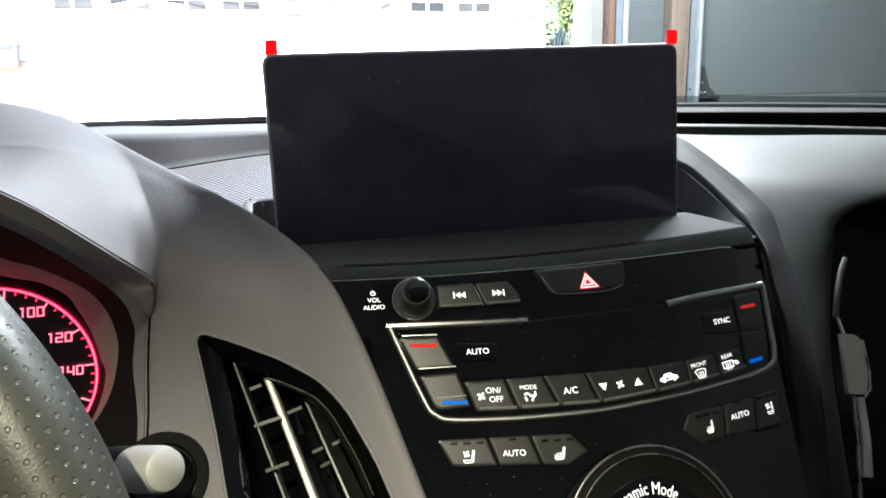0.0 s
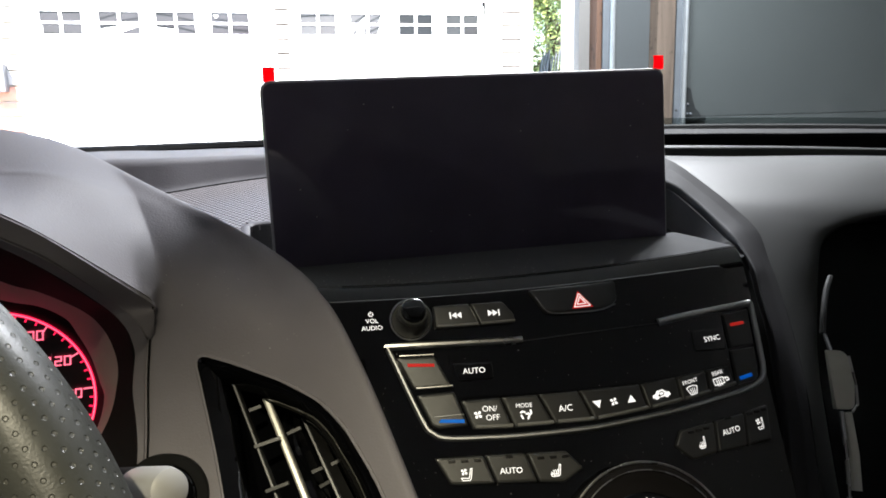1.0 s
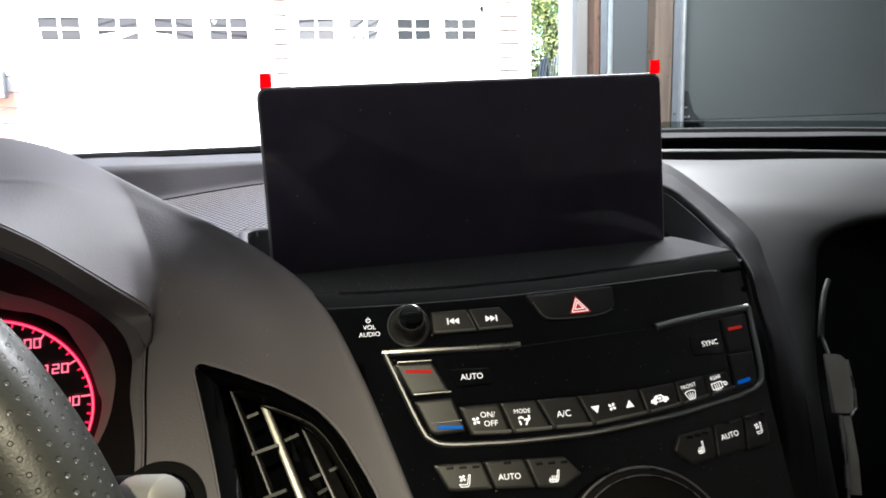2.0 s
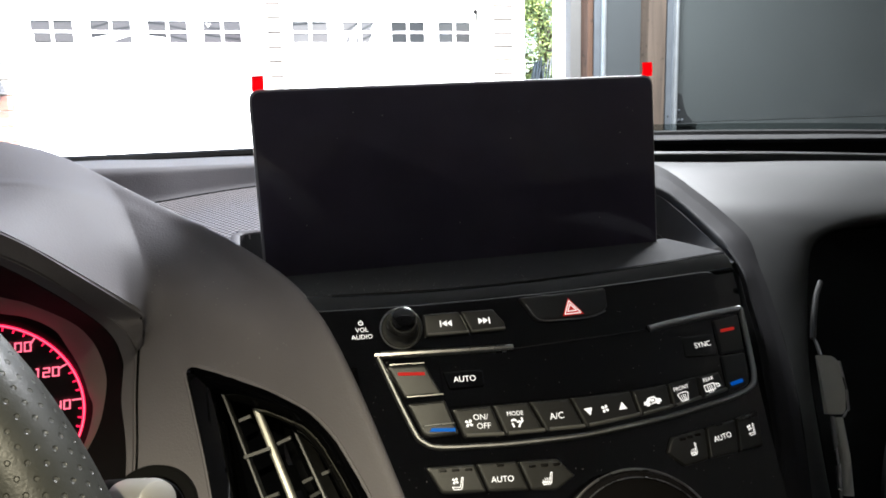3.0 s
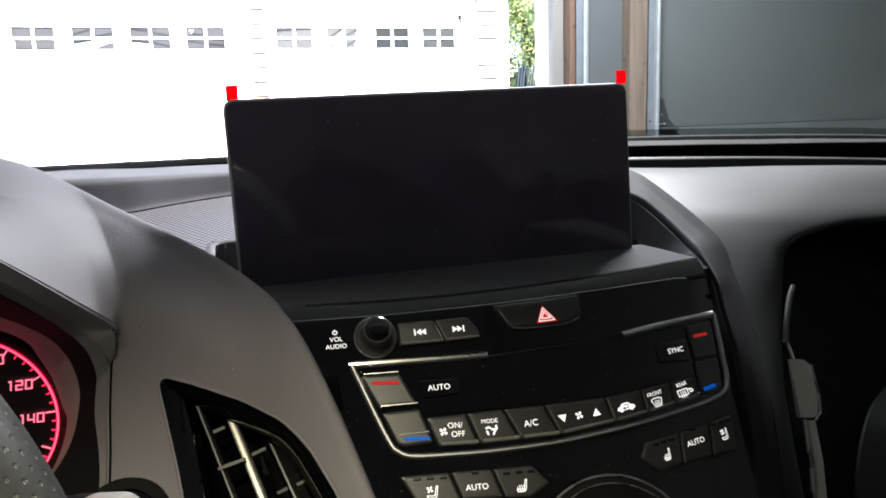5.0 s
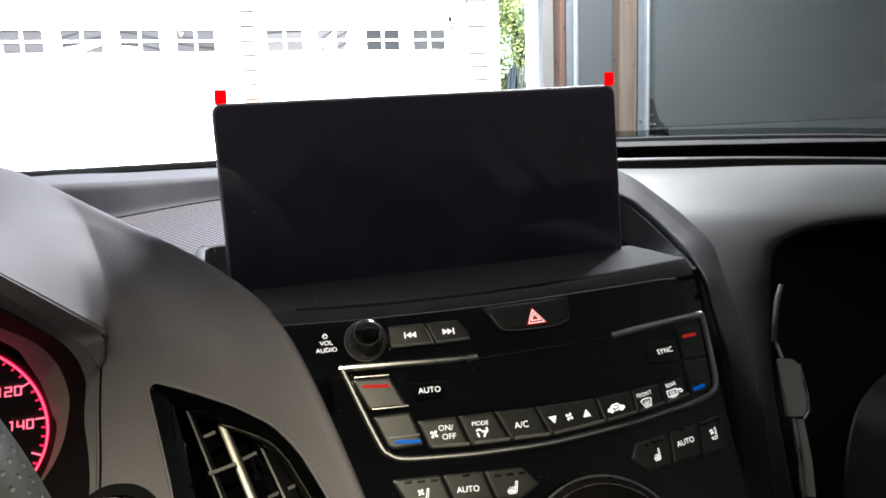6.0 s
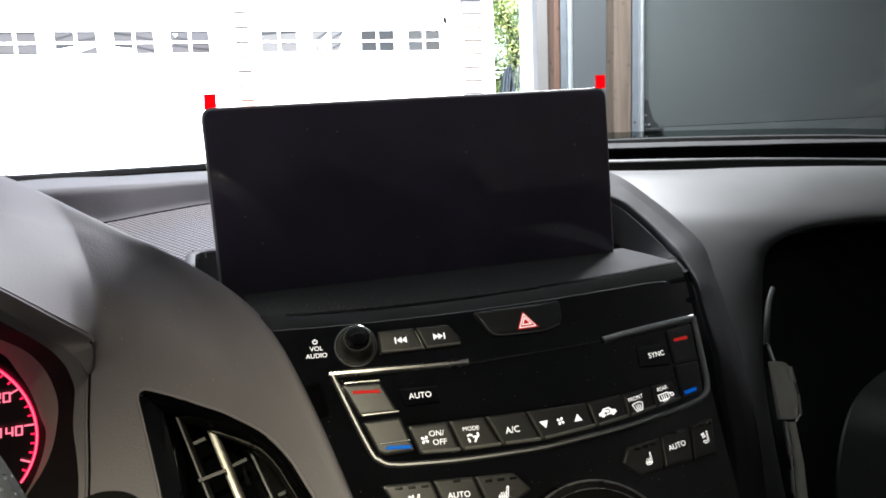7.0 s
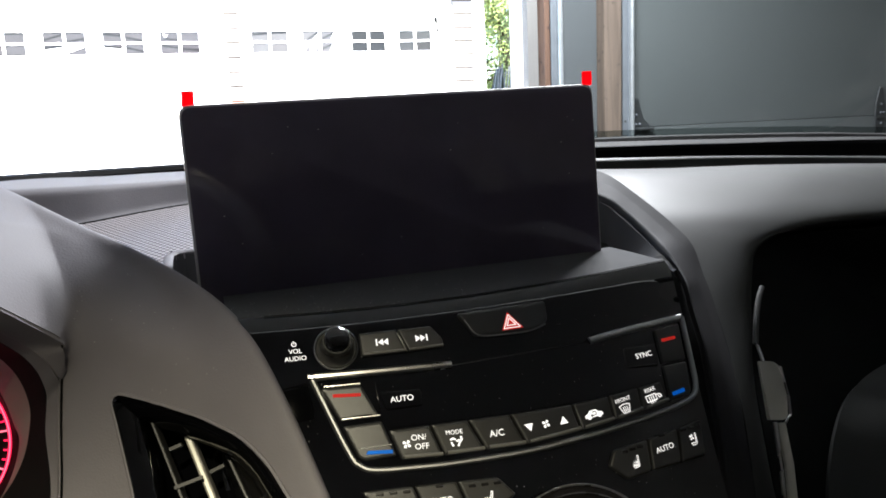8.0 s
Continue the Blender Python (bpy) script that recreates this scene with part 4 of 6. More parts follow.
    foot_line = [(0.142, 0.336, 1.1325), (0.2456, 0.3341, 1.1290), (0.3481, 0.3323, 1.1256), (0.4309, 0.3281, 1.122), (0.5083, 0.3236, 1.1200), (0.581, 0.3105, 1.1158), (0.6228, 0.3001, 1.1113), (0.6751, 0.283, 1.106), (0.7223, 0.2619, 1.1006)]
    sunk = lambda row, y, z: [(p, q + y, r + z) for p, q, r in row]
    part("defroster_bar", folded([sunk(bar_far, 0.004, -0.008), bar_far, bar_near, sunk(bar_near, 0.003, -0.006)], 60, (5, 10, 5), 2), BAR, d, "dark rounded defroster bar")
    part("groove", folded([sunk(bar_near, 0.006, -0.003), sunk(bar_near, 0.004, -0.022), sunk(lip_far, 0.004, -0.022), sunk(lip_far, 0.001, -0.002)], 60, (6, 8, 6), 1), RECESS, d)
    part("pad_lip", folded([sunk(lip_far, 0.001, -0.008), lip_far, lip_near, foot_line, sunk(foot_line, 0.001, -0.008)], 60, (5, 4, 6, 4), 1), PAD, d)
    rows = [[(0.20, 0.338, 1.122), (0.346, 0.336, 1.117), (0.468, 0.330, 1.113), (0.570, 0.312, 1.108), (0.65, 0.29, 1.100), (0.76, 0.24, 1.090)],
            [(0.20, 0.332, 1.1275), (0.346, 0.329, 1.1222), (0.468, 0.323, 1.1178), (0.570, 0.304, 1.1130), (0.65, 0.28, 1.1050), (0.76, 0.23, 1.095)],
            [(0.205, 0.29, 1.1320), (0.345, 0.285, 1.1262), (0.465, 0.28, 1.1225), (0.567, 0.262, 1.1175), (0.65, 0.235, 1.1105), (0.76, 0.175, 1.100)],
            [(0.205, 0.20, 1.1390), (0.33, 0.19, 1.1330), (0.44, 0.18, 1.1305), (0.56, 0.16, 1.1255), (0.65, 0.12, 1.1195), (0.76, 0.06, 1.107)],
            [(0.2085, 0.117, 1.1385), (0.32, 0.10, 1.1325), (0.42, 0.09, 1.131), (0.55, 0.07, 1.1265), (0.65, 0.04, 1.1205), (0.76, 0.0, 1.108)],
            [(0.2065, 0.052, 1.1195), (0.268, 0.030, 1.114), (0.36, 0.030, 1.116), (0.53, 0.010, 1.112), (0.65, -0.01, 1.106), (0.76, -0.04, 1.095)],
            [(0.2045, 0.0135, 1.1060), (0.262, -0.003, 1.097), (0.345, 0.001, 1.099), (0.52, -0.010, 1.096), (0.65, -0.03, 1.09), (0.76, -0.05, 1.08)],
            [(0.1945, -0.036, 1.076), (0.250, -0.018, 1.0785), (0.30, 0.034, 1.083), (0.52, 0.025, 1.085), (0.65, 0.0, 1.08), (0.76, -0.02, 1.07)],
            [(0.182, -0.074, 1.047), (0.235, -0.036, 1.052), (0.26, 0.02, 1.06), (0.52, 0.04, 1.06), (0.65, 0.02, 1.05), (0.76, 0.0, 1.04)],
            [(0.165, -0.112, 1.014), (0.209, -0.069, 1.0195), (0.24, -0.01, 1.03), (0.50, 0.04, 1.03), (0.65, 0.02, 1.02), (0.76, 0.0, 1.01)],
            [(0.150, -0.143, 0.970), (0.190, -0.103, 0.984), (0.22, -0.04, 1.0), (0.50, 0.02, 1.0), (0.65, 0.0, 0.99), (0.76, 0.0, 0.98)],
            [(0.140, -0.163, 0.936), (0.180, -0.133, 0.935), (0.21, -0.06, 0.95), (0.50, 0.0, 0.95), (0.65, 0.0, 0.95), (0.76, 0.0, 0.95)]]
    part("passenger_pad", loft(rows, 90, 100, thick=0.003), PAD, d)
    # ridge band beside the display well, running down past the fascia
    outer = [(0.175, 0.23, 1.1445), (0.200, 0.17, 1.1435), (0.2079, 0.1163, 1.1395), (0.2062, 0.052, 1.121), (0.2049, 0.0144, 1.1074), (0.2018, -0.0132, 1.0961), (0.196, -0.033, 1.0799), (0.1908, -0.050, 1.0667), (0.1791, -0.080, 1.0421), (0.1676, -0.1058, 1.0199), (0.1602, -0.1234, 0.9969), (0.1519, -0.1399, 0.9739), (0.1410, -0.161, 0.940)]
    inner = [(0.135, 0.165, 1.144), (0.153, 0.115, 1.139), (0.171, 0.0555, 1.1266), (0.1729, 0.0266, 1.1177), (0.1684, -0.0124, 1.1059), (0.1605, -0.043, 1.0990), (0.1545, -0.070, 1.0870), (0.1490, -0.085, 1.0742), (0.1420, -0.106, 1.0550), (0.1365, -0.120, 1.0358), (0.1315, -0.136, 1.0098), (0.1240, -0.150, 0.9838), (0.1150, -0.168, 0.950)]
    crown = [((x + u) / 2, (y + v) / 2 - 0.0010, (z + w) / 2 + 0.0012) for (x, y, z), (u, v, w) in zip(outer, inner)]
    under = [(x - 0.004, y + 0.012, z - 0.03) for x, y, z in inner]
    part("console_ridge", folded([under, inner, crown, outer], 110, (10, 12, 12), 2, 0.002), RIDGE_PLASTIC, d)
    well = [(x - 0.001, y + 0.004, z - 0.004) for x, y, z in inner[:7]]
    part("well_side", loft([well, [(x - 0.006, y - 0.002, 1.092) for x, y, z in well]], 40, 8, thick=0.002), RIDGE_PLASTIC, d)
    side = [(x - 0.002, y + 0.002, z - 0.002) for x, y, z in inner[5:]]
    # black sheet put in for the dark of the gap beside the panel
    part("fascia_gap", loft([side, [(x - 0.030, y + 0.024, z - 0.012) for x, y, z in side]], 40, 6, thick=0.002), RUBBER, d, "black sheet filling in the shadow gap beside the control panel")
    # dark passenger vent panel and the pad beneath it
    edge = [(0.74, -0.04, 1.072), (0.52, 0.003, 1.088), (0.35, 0.013, 1.090), (0.290, 0.012, 1.090), (0.262, 0.0, 1.086), (0.248, -0.0145, 1.0735), (0.234, -0.034, 1.048), (0.2095, -0.065, 1.0195), (0.190, -0.100, 0.9865), (0.181, -0.1235, 0.948), (0.174, -0.1425, 0.9145)]
    mid = [(0.74, -0.03, 1.03), (0.56, 0.01, 1.04), (0.42, 0.02, 1.045), (0.36, 0.01, 1.05), (0.33, 0.0, 1.05), (0.31, -0.01, 1.045), (0.29, -0.03, 1.03), (0.27, -0.055, 1.01), (0.25, -0.085, 0.985), (0.24, -0.11, 0.955), (0.23, -0.13, 0.92)]
    far = [(0.74, -0.05, 0.98), (0.62, -0.01, 0.99), (0.50, -0.01, 0.99), (0.46, -0.02, 0.985), (0.43, -0.03, 0.98), (0.41, -0.04, 0.97), (0.39, -0.055, 0.96), (0.37, -0.07, 0.95), (0.35, -0.09, 0.94), (0.34, -0.11, 0.93), (0.33, -0.13, 0.91)]
    part("vent_panel", loft([edge, mid, far], 60, 24, thick=0.003), PANEL_BLACK, d, "matt black passenger vent panel")
    low = [[(0.74, -0.06, 1.01), (0.42, -0.055, 1.012), (0.335, -0.062, 1.004), (0.280, -0.082, 0.998), (0.246, -0.102, 0.982), (0.222, -0.122, 0.952), (0.21, -0.14, 0.91)],
           [(0.74, -0.10, 0.985), (0.44, -0.095, 0.988), (0.36, -0.098, 0.982), (0.31, -0.108, 0.972), (0.285, -0.120, 0.955), (0.27, -0.135, 0.93), (0.26, -0.15, 0.90)],
           [(0.74, -0.13, 0.92), (0.46, -0.13, 0.92), (0.40, -0.13, 0.92), (0.36, -0.135, 0.915), (0.34, -0.14, 0.905), (0.33, -0.15, 0.895), (0.32, -0.16, 0.88)]]
    part("glovebox_pad", loft(low, 50, 24, thick=0.003), PAD, d)
    return d


def tray_top(u):
    return 39.71 + 0.0259 * u + 0.000183 * u**2 + -3.019e-07 * u**3


def fascia_right(w):
    return float(np.interp(w, (-99.9, -73.8, -44.7, -15.8, 16.8, 45.3), (113.6, 115.4, 117.6, 120.4, 124.9, 128.3))) + 2


def fascia_roll(u, w):
    """How far the panel rolls back towards its upper edge and its upper right corner."""
    over = max(0.0, w - tray_top(u) + 14.0) / 14
    beside = max(0.0, u - fascia_right(w) + 26.0) / 26 * min(1.0, max(0.0, (w - 14.0) / 12.0))
    return -2.2 * math.hypot(over, 0.7 * beside) ** 3 - 0.7 * max(0.0, over * 14 - 9) ** 2 / 25


def fascia():
    """The gloss black centre panel with all its keys."""
    f = thing("control_panel", (0.0, -0.12, 0.96), "gloss black centre control panel with climate keys", "control panel")
    lu = lambda w: float(np.interp(w, (-114.0, -88.2, -51.2, -23.5, 3.0, 23.1, 39.6), (-64.7, -69.9, -79.3, -86.9, -96.7, -105.2, -113.0))) - 3
    rows = []
    for k in range(101):
        q = k / 100
        row = []
        for j in range(121):
            s = j / 120
            w = -108 + q * 148
            u = lu(w) + (fascia_right(w) - lu(w)) * s
            w = -108 + q * (tray_top(u) + 108)
            row.append(tuple(on_fascia(u, w, fascia_roll(u, w))))
        rows.append(row)
    bm = grid(bmesh.new(), np.array(rows))
    bmesh.ops.recalc_face_normals(bm, faces=bm.faces[:])
    bmesh.ops.solidify(bm, geom=bm.faces[:], thickness=0.003)
    part("face", bm, PIANO, f)
    dust(f, lambda a, b: (on_fascia(-92 + 205 * a, -70 + 95 * b, 0.95), fascia_normal(-92 + 205 * a)), 21, 0.00008, (0.00022, 170))
    return f


def tray():
    t = thing("display_tray", (0.0, -0.05, 1.09), "matt black dusty tray below the display", "tray")
    us = np.linspace(-119, 130, 30)
    front = [tuple(on_fascia(u, tray_top(u) + 0.2, fascia_roll(u, tray_top(u)) + 0.1)) for u in us]
    rows = [[(x, y + 0.004, z - 0.006) for x, y, z in front], front]
    for q, dz in ((0.25, -0.0005), (0.6, -0.001), (1.0, -0.002)):
        rows.append([(x * (1 + 0.12 * q * (x > 0)), y + (0.004 - y) * q, z + (1.0965 + 0.02 * x - z) * q + dz) for x, y, z in front])
    rows.append([(x * (1 + 0.2 * (x > 0)), 0.05, 1.085) for x, y, z in front])
    part("tray_floor", folded(rows, 60, (3, 8, 8, 8, 6), 1, 0.002), TRAY, t)
    part("front_gap", sweep([(x, y - 0.0002, z + 0.0003) for x, y, z in front[2:]], round_profile(0.0003, 0.0003, 6), [(0, -0.5, 0.85)] * (len(front) - 2)), RUBBER, t)
    strip = np.array(rows)

    def on_tray(a, b):
        b = b * b * 0.8
        i, j = 1 + int(b * 2.99), int(a * 0.55 * 29)
        return Vector(strip[i, j] * (1 - (b * 3) % 1) + strip[min(i + 1, 4), j] * ((b * 3) % 1)) + Vector((0.004 * math.sin(a * 997), 0, 0.0006)), Vector((0, -0.2, 1)).normalized()

    dust(t, on_tray, 22, 0.0001, (0.0003, 150))
    slot = [(-0.1478, -0.02), (-0.1478, 0.020), (-0.1462, 0.028), (-0.140, 0.0325), (-0.12, 0.0335), (0.14, 0.0335)]
    wall = [[(x, y, 1.1155 + 0.11 * (y - 0.03)) for x, y in slot], [(x, y, 1.075) for x, y in slot]]
    part("slot_wall", loft(wall, 60, 4, thick=0.002), TRAY, t)
    bead = spline([(x, y, 1.1162 + 0.11 * (y - 0.03)) for x, y in slot], 60)
    part("slot_lip", sweep(bead, round_profile(0.0030, 0.0013, 8)), SOFT, t)


def display():
    """The upright display slab with two red film tabs."""
    s = thing("display_screen", (0.0, -0.01, 1.085), "switched-off black widescreen dashboard display", "display")
    tilt, roll, yaw = radians(-4.0), radians(-1.1), radians(-2.5)
    m = Matrix.Translation((-0.0016, 0.0045, 1.2080)) @ Euler((tilt, roll, yaw)).to_matrix().to_4x4()

    def slab(w, h, y0, y1, bevel, r, top=0.0):
        line = rounded([(-w, -h), (w, -h), (w, top), (-w, top)], r, 6)
        bm = bmesh.new()
        made = []
        for ring, y in ((line, y1), (inset(line, 0.0), y0 + bevel), (inset(line, bevel * 0.3), y0 + bevel * 0.3), (inset(line, bevel), y0)):
            made.append([bm.verts.new(m @ Vector((p.x, y, p.y))) for p in ring])
        for a, b in zip(made, made[1:]):
            for i in range(len(a)):
                bm.faces.new((a[i], a[(i + 1) % len(a)], b[(i + 1) % len(a)], b[i]))
        bm.faces.new(made[0])
        bm.faces.new(made[-1])
        bmesh.ops.recalc_face_normals(bm, faces=bm.faces[:])
        return bm

    part("housing", slab(0.1325, 0.128, 0.0015, 0.013, 0.0015, 0.0075), EDGE_BLACK, s)
    part("glass", slab(0.1308, 0.1265, 0.0, 0.002, 0.0006, 0.0065, -0.0017), GLASS_BLACK, s, "dark glossy display glass")
    for x, tilt in ((-0.1265, 0.02), (0.1298, 0.08)):
        bm = bmesh.new()
        pts = np.array([[(x + a * 0.0036 + tilt * b * 0.01, 0.0045 + 0.0006 * b * b, -0.0006 + b * 0.0047) for a in (-1, -0.3, 0.4, 1)] for b in (0, 0.7, 1.4, 2)])
        grid(bm, np.array([[tuple(m @ Vector(q)) for q in row] for row in pts]))
        bmesh.ops.solidify(bm, geom=bm.faces[:], thickness=0.0003)
        part("film_tab", bm, RED_TAB, s, "red pull tab of a protective film")
    specks = bmesh.new()
    rnd = random.Random(5)
    for _ in range(16):
        c = (rnd.uniform(-0.12, 0.12), rnd.uniform(-0.115, -0.01))
        r = rnd.uniform(0.0002, 0.0004)
        vs = [specks.verts.new(m @ Vector((c[0] + r * math.cos(a) * 1.6, -0.0002, c[1] + r * math.sin(a)))) for a in np.linspace(0, 6.283, 7)[:-1]]
        specks.faces.new(vs)
    tagged(part("dust", specks, DUST, s, "pale dust specks"), kind="stuff")


# ---- keys and legends of the control panel ----
FAN = [[(math.cos(a) * r + 0.0, math.sin(a) * r) for a, r in ((b, 0.3), (b + 0.15, 1.7), (b + 0.55, 2.3), (b + 1.0, 2.1), (b + 1.2, 1.2), (b + 0.9, 0.4))] for b in (0.3, 1.87, 3.44, 5.01)]
SEAT = [[(-2.6, -1.2), (-2.0, -2.4), (1.2, -2.4), (2.0, -1.6), (2.9, 3.0), (2.2, 3.1), (1.2, -1.1), (0.8, -1.4), (-2.6, -1.2)]]
HEAT = [[(-2.2, -0.2), (-1.7, -0.9), (-2.0, -1.6)], [(-1.2, 0.6), (-0.7, -0.3), (-1.1, -1.2), (-0.8, -2.2)], [(-0.1, 0.6), (0.4, -0.3), (0.0, -1.2), (0.3, -2.2)], [(1.0, 0.6), (1.4, -0.3), (1.0, -1.2), (1.3, -2.2)]]


def arrow(x, d):
    return [(x - 1.3 * d, 0.0), (x + 1.3 * d, 1.7), (x + 1.3 * d, -1.7)]


def legend(parent, shape, u, w, off, turn=0.0, mat=None, name="legend", **more):
    return part(name, fascia_mark(shape, u, w, off, turn, **more), mat or WHITE_INK, parent, smooth=False)


def key(f, name, poly, high, mat=BUTTON, r=1.0, bevel=0.9, label=""):
    return part(name, fascia_slab(poly, -0.4, high, bevel, r), mat, f, label)


def panel_keys(f):
    # volume knob: stepped base, flared skirt, domed cap
    base = on_fascia(-69.6, 22.0, 0)
    out = fascia_normal(-69.6)
    k = part("volume_knob", lathe([(0.0098, 0), (0.0097, 0.0010), (0.0086, 0.0020), (0.0075, 0.0048), (0.0068, 0.0090), (0.0064, 0.0135), (0.0066, 0.0156), (0.0066, 0.0166), (0.0062, 0.0170)], base, out, 64), KNOB, f, "black ribless volume knob")
    part("knob_cap", lathe([(0.0063, 0.0160), (0.0061, 0.0172), (0.0052, 0.0184), (0.0032, 0.0192), (0.0005, 0.0195)], base, out, 48), PIANO, k, "gloss black domed knob cap")
    part("knob_ring", lathe([(0.0106, -0.0002), (0.0108, 0.0012), (0.0102, 0.0018), (0.0099, -0.0002)], base, out, 64), DARK_CHROME, k)
    legend(f, letters("VOL", 3.3), -89.0, 22.5, 0.15, 0.5)
    legend(f, letters("AUDIO", 3.3), -89.3, 19.4, 0.15, 0.5)
    legend(f, stroke([[(1.05 * math.sin(a), 1.05 * math.cos(a)) for a in np.linspace(0.5, 5.78, 13)], [(0, 0.3), (0, 1.5)]], 0.35), -89.2, 25.6, 0.15, name="power_mark")
    a = key(f, "previous_key", [(-57.2, 27.1), (-38.7, 27.2), (-35.0, 17.2), (-57.5, 17.2)], 2.6, BUTTON, 0.7)
    legend(a, filled([arrow(-0.6, 1), arrow(1.9, 1), [(-2.9, -1.7), (-2.2, -1.7), (-2.2, 1.7), (-2.9, 1.7)]]), -46.5, 22.2, 2.9, -1)
    b = key(f, "next_key", [(-37.8, 27.1), (-20.8, 27.1), (-15.8, 21.0), (-15.9, 17.5), (-34.0, 17.2)], 2.6, BUTTON, 0.9)
    legend(b, filled([arrow(0.6, -1), arrow(-1.9, -1), [(2.2, -1.7), (2.9, -1.7), (2.9, 1.7), (2.2, 1.7)]]), -26.2, 22.1, 2.9, -1)
    h = key(f, "hazard_key", [(-6.0, 31.5), (44.5, 32.6), (43.4, 23.9), (39.6, 21.1), (31.1, 19.3), (1.2, 20.1)], 2.2, BUTTON, 2.0, 1.4, "dark hazard switch with a red triangle")
    tri = [(-6.2, -3.9), (6.2, -3.9), (0.0, 6.0)]
    skew = [(-5.6, -4.2), (6.6, -4.0), (-0.6, 5.6)]
    legend(h, filled([skew]), 21.9, 24.5, 2.45, 0, RED_INK, "red_triangle")
    legend(h, stroke([[(x * 0.74, y * 0.74) for x, y in skew + skew[:1]]], 0.45), 21.9, 24.3, 2.7, 0, name="outline")
    legend(h, stroke([[(x * 0.40, y * 0.40) for x, y in skew + skew[:1]]], 0.45), 21.9, 24.3, 2.7, 0, name="outline")
    # brighter rails stand for light caught along the keys' lower edges
    part("lit_lower_edge", fascia_rail([(-3.5, 28.0), (2.0, 20.6), (16, 19.4), (31.0, 19.6), (40, 21.6)], 0.8, 0.7, 1.6, 24), DARK_CHROME, h)
    for k, lip in ((a, [(-56.8, 17.9), (-36.2, 17.9)]), (b, [(-34.4, 17.9), (-17.0, 18.1)])):
        part("lit_lower_edge", fascia_rail(lip, 1.5, 0.8, 2.25, 8), LIT_LIP, k)
    # metal rails round the climate unit
    part("top_rail", fascia_rail([(-84.6, 10.8), (-60.6, 10.4), (-37.7, 9.9), (-14.8, 9.4)], 4.0, 2.4, 0.6, 30), CHROME, f, "bright satin metal trim rail")
    frame = rounded_line([(-83.6, 11.3), (-68.2, -28.8), (-30.3, -31.0), (13.3, -31.5), (61.8, -29.0), (102.2, -25.3), (118.9, -21.9), (121.8, -3.5), (124.0, 15.0)], 9)
    part("frame_rail", fascia_rail(frame, 2.9, 2.1, 0.6, 120), DARK_CHROME, f, "satin metal frame round the climate unit")
    part("right_rail", fascia_rail([(124.0, 15.0), (99.3, 13.9), (77.3, 12.5), (63.0, 11.1)], 4.0, 1.6, 0.6, 24), SATIN_GREY, f, "satin metal trim rail")
    part("climate_window", fascia_patch([(-53.5, 5.2), (-34.0, 7.2), (-13.9, 8.6), (24.0, 9.9), (62.5, 10.5), (102.8, 11.6)], [(-53.5, -13.2), (-22.0, -13.9), (9.9, -14.4), (43.7, -14.6), (64.4, -13.7), (99.3, -12.0)], 0.6), PIANO, f, "blank gloss black climate readout")
    part("window_edge", fascia_rail([(-14.8, 8.9), (24.0, 10.1), (63.0, 10.9)], 0.5, 0.35, 0.6, 20), BUTTON, f)
    a = key(f, "auto_key", [(-52.3, 1.7), (-31.8, 1.1), (-32.2, -6.4), (-50.3, -6.5)], 1.4, PIANO, 1.6)
    legend(a, letters("AUTO", 4.1), -41.7, -2.4, 1.7, -0.6)
    a = key(f, "sync_key", [(81.9, 5.3), (103.1, 5.1), (100.9, -5.7), (80.7, -4.5)], 1.2, PIANO, 1.6)
    legend(a, letters("SYNC", 4.1), 93.4, 0.4, 1.5, 2.5)
    # temperature rockers
    a = key(f, "temperature_key", [(-79.3, 5.7), (-60.1, 5.3), (-53.8, -8.3), (-72.6, -8.4)], 2.4, BUTTON, 1.2, 1.2, "grey left temperature rocker, warmer")
    legend(a, filled([[(-6.6, -0.7), (6.6, -0.7), (6.6, 0.9), (-6.6, 0.9)]]), -67.5, 1.5, 2.65, -4, RED_INK, "red_bar")
    part("edge_line", fascia_rail([(-78.0, 6.2), (-61.0, 5.9)], 1.2, 0.9, 1.6, 8), CHROME, a)
    part("edge_line", fascia_rail([(-72.0, -7.9), (-54.0, -8.0)], 1.1, 0.7, 2.2, 8), CHROME, a)
    b = key(f, "temperature_key", [(-71.8, -10.6), (-53.2, -10.3), (-48.8, -24.9), (-63.4, -25.3), (-66.4, -23.9)], 2.2, BUTTON, 1.2, 1.2, "grey left temperature rocker, cooler")
    legend(b, filled([[(-6.2, -0.8), (6.3, -0.8), (6.3, 0.9), (-5.2, 0.9)]]), -56.7, -22.6, 2.5, -5, BLUE_INK, "blue_bar")
    part("edge_line", fascia_rail([(-65.7, -20.3), (-50.8, -20.2)], 0.7, 0.5, 2.2, 8), DARK_CHROME, b)
    a = key(f, "temperature_key", [(104.7, 11.0), (122.0, 12.1), (119.0, -5.2), (103.6, -5.2)], 1.6, BUTTON, 1.0, 0.8, "dark right temperature rocker, warmer")
    legend(a, filled([[(-4.7, -0.9), (4.7, -0.9), (4.7, 0.9), (-4.7, 0.9)]]), 111.9, 5.7, 1.85, 3, RED_INK, "red_bar")
    b = key(f, "temperature_key", [(103.4, -6.1), (118.8, -6.1), (115.9, -20.2), (113.0, -21.4), (101.6, -22.4)], 1.6, BUTTON, 1.0, 0.8, "dark right temperature rocker, cooler")
    legend(b, filled([[(-4.2, -1.0), (4.2, -1.0), (4.2, 1.0), (-4.2, 1.0)]]), 107.9, -19.0, 1.85, 8, BLUE_INK, "blue_bar")
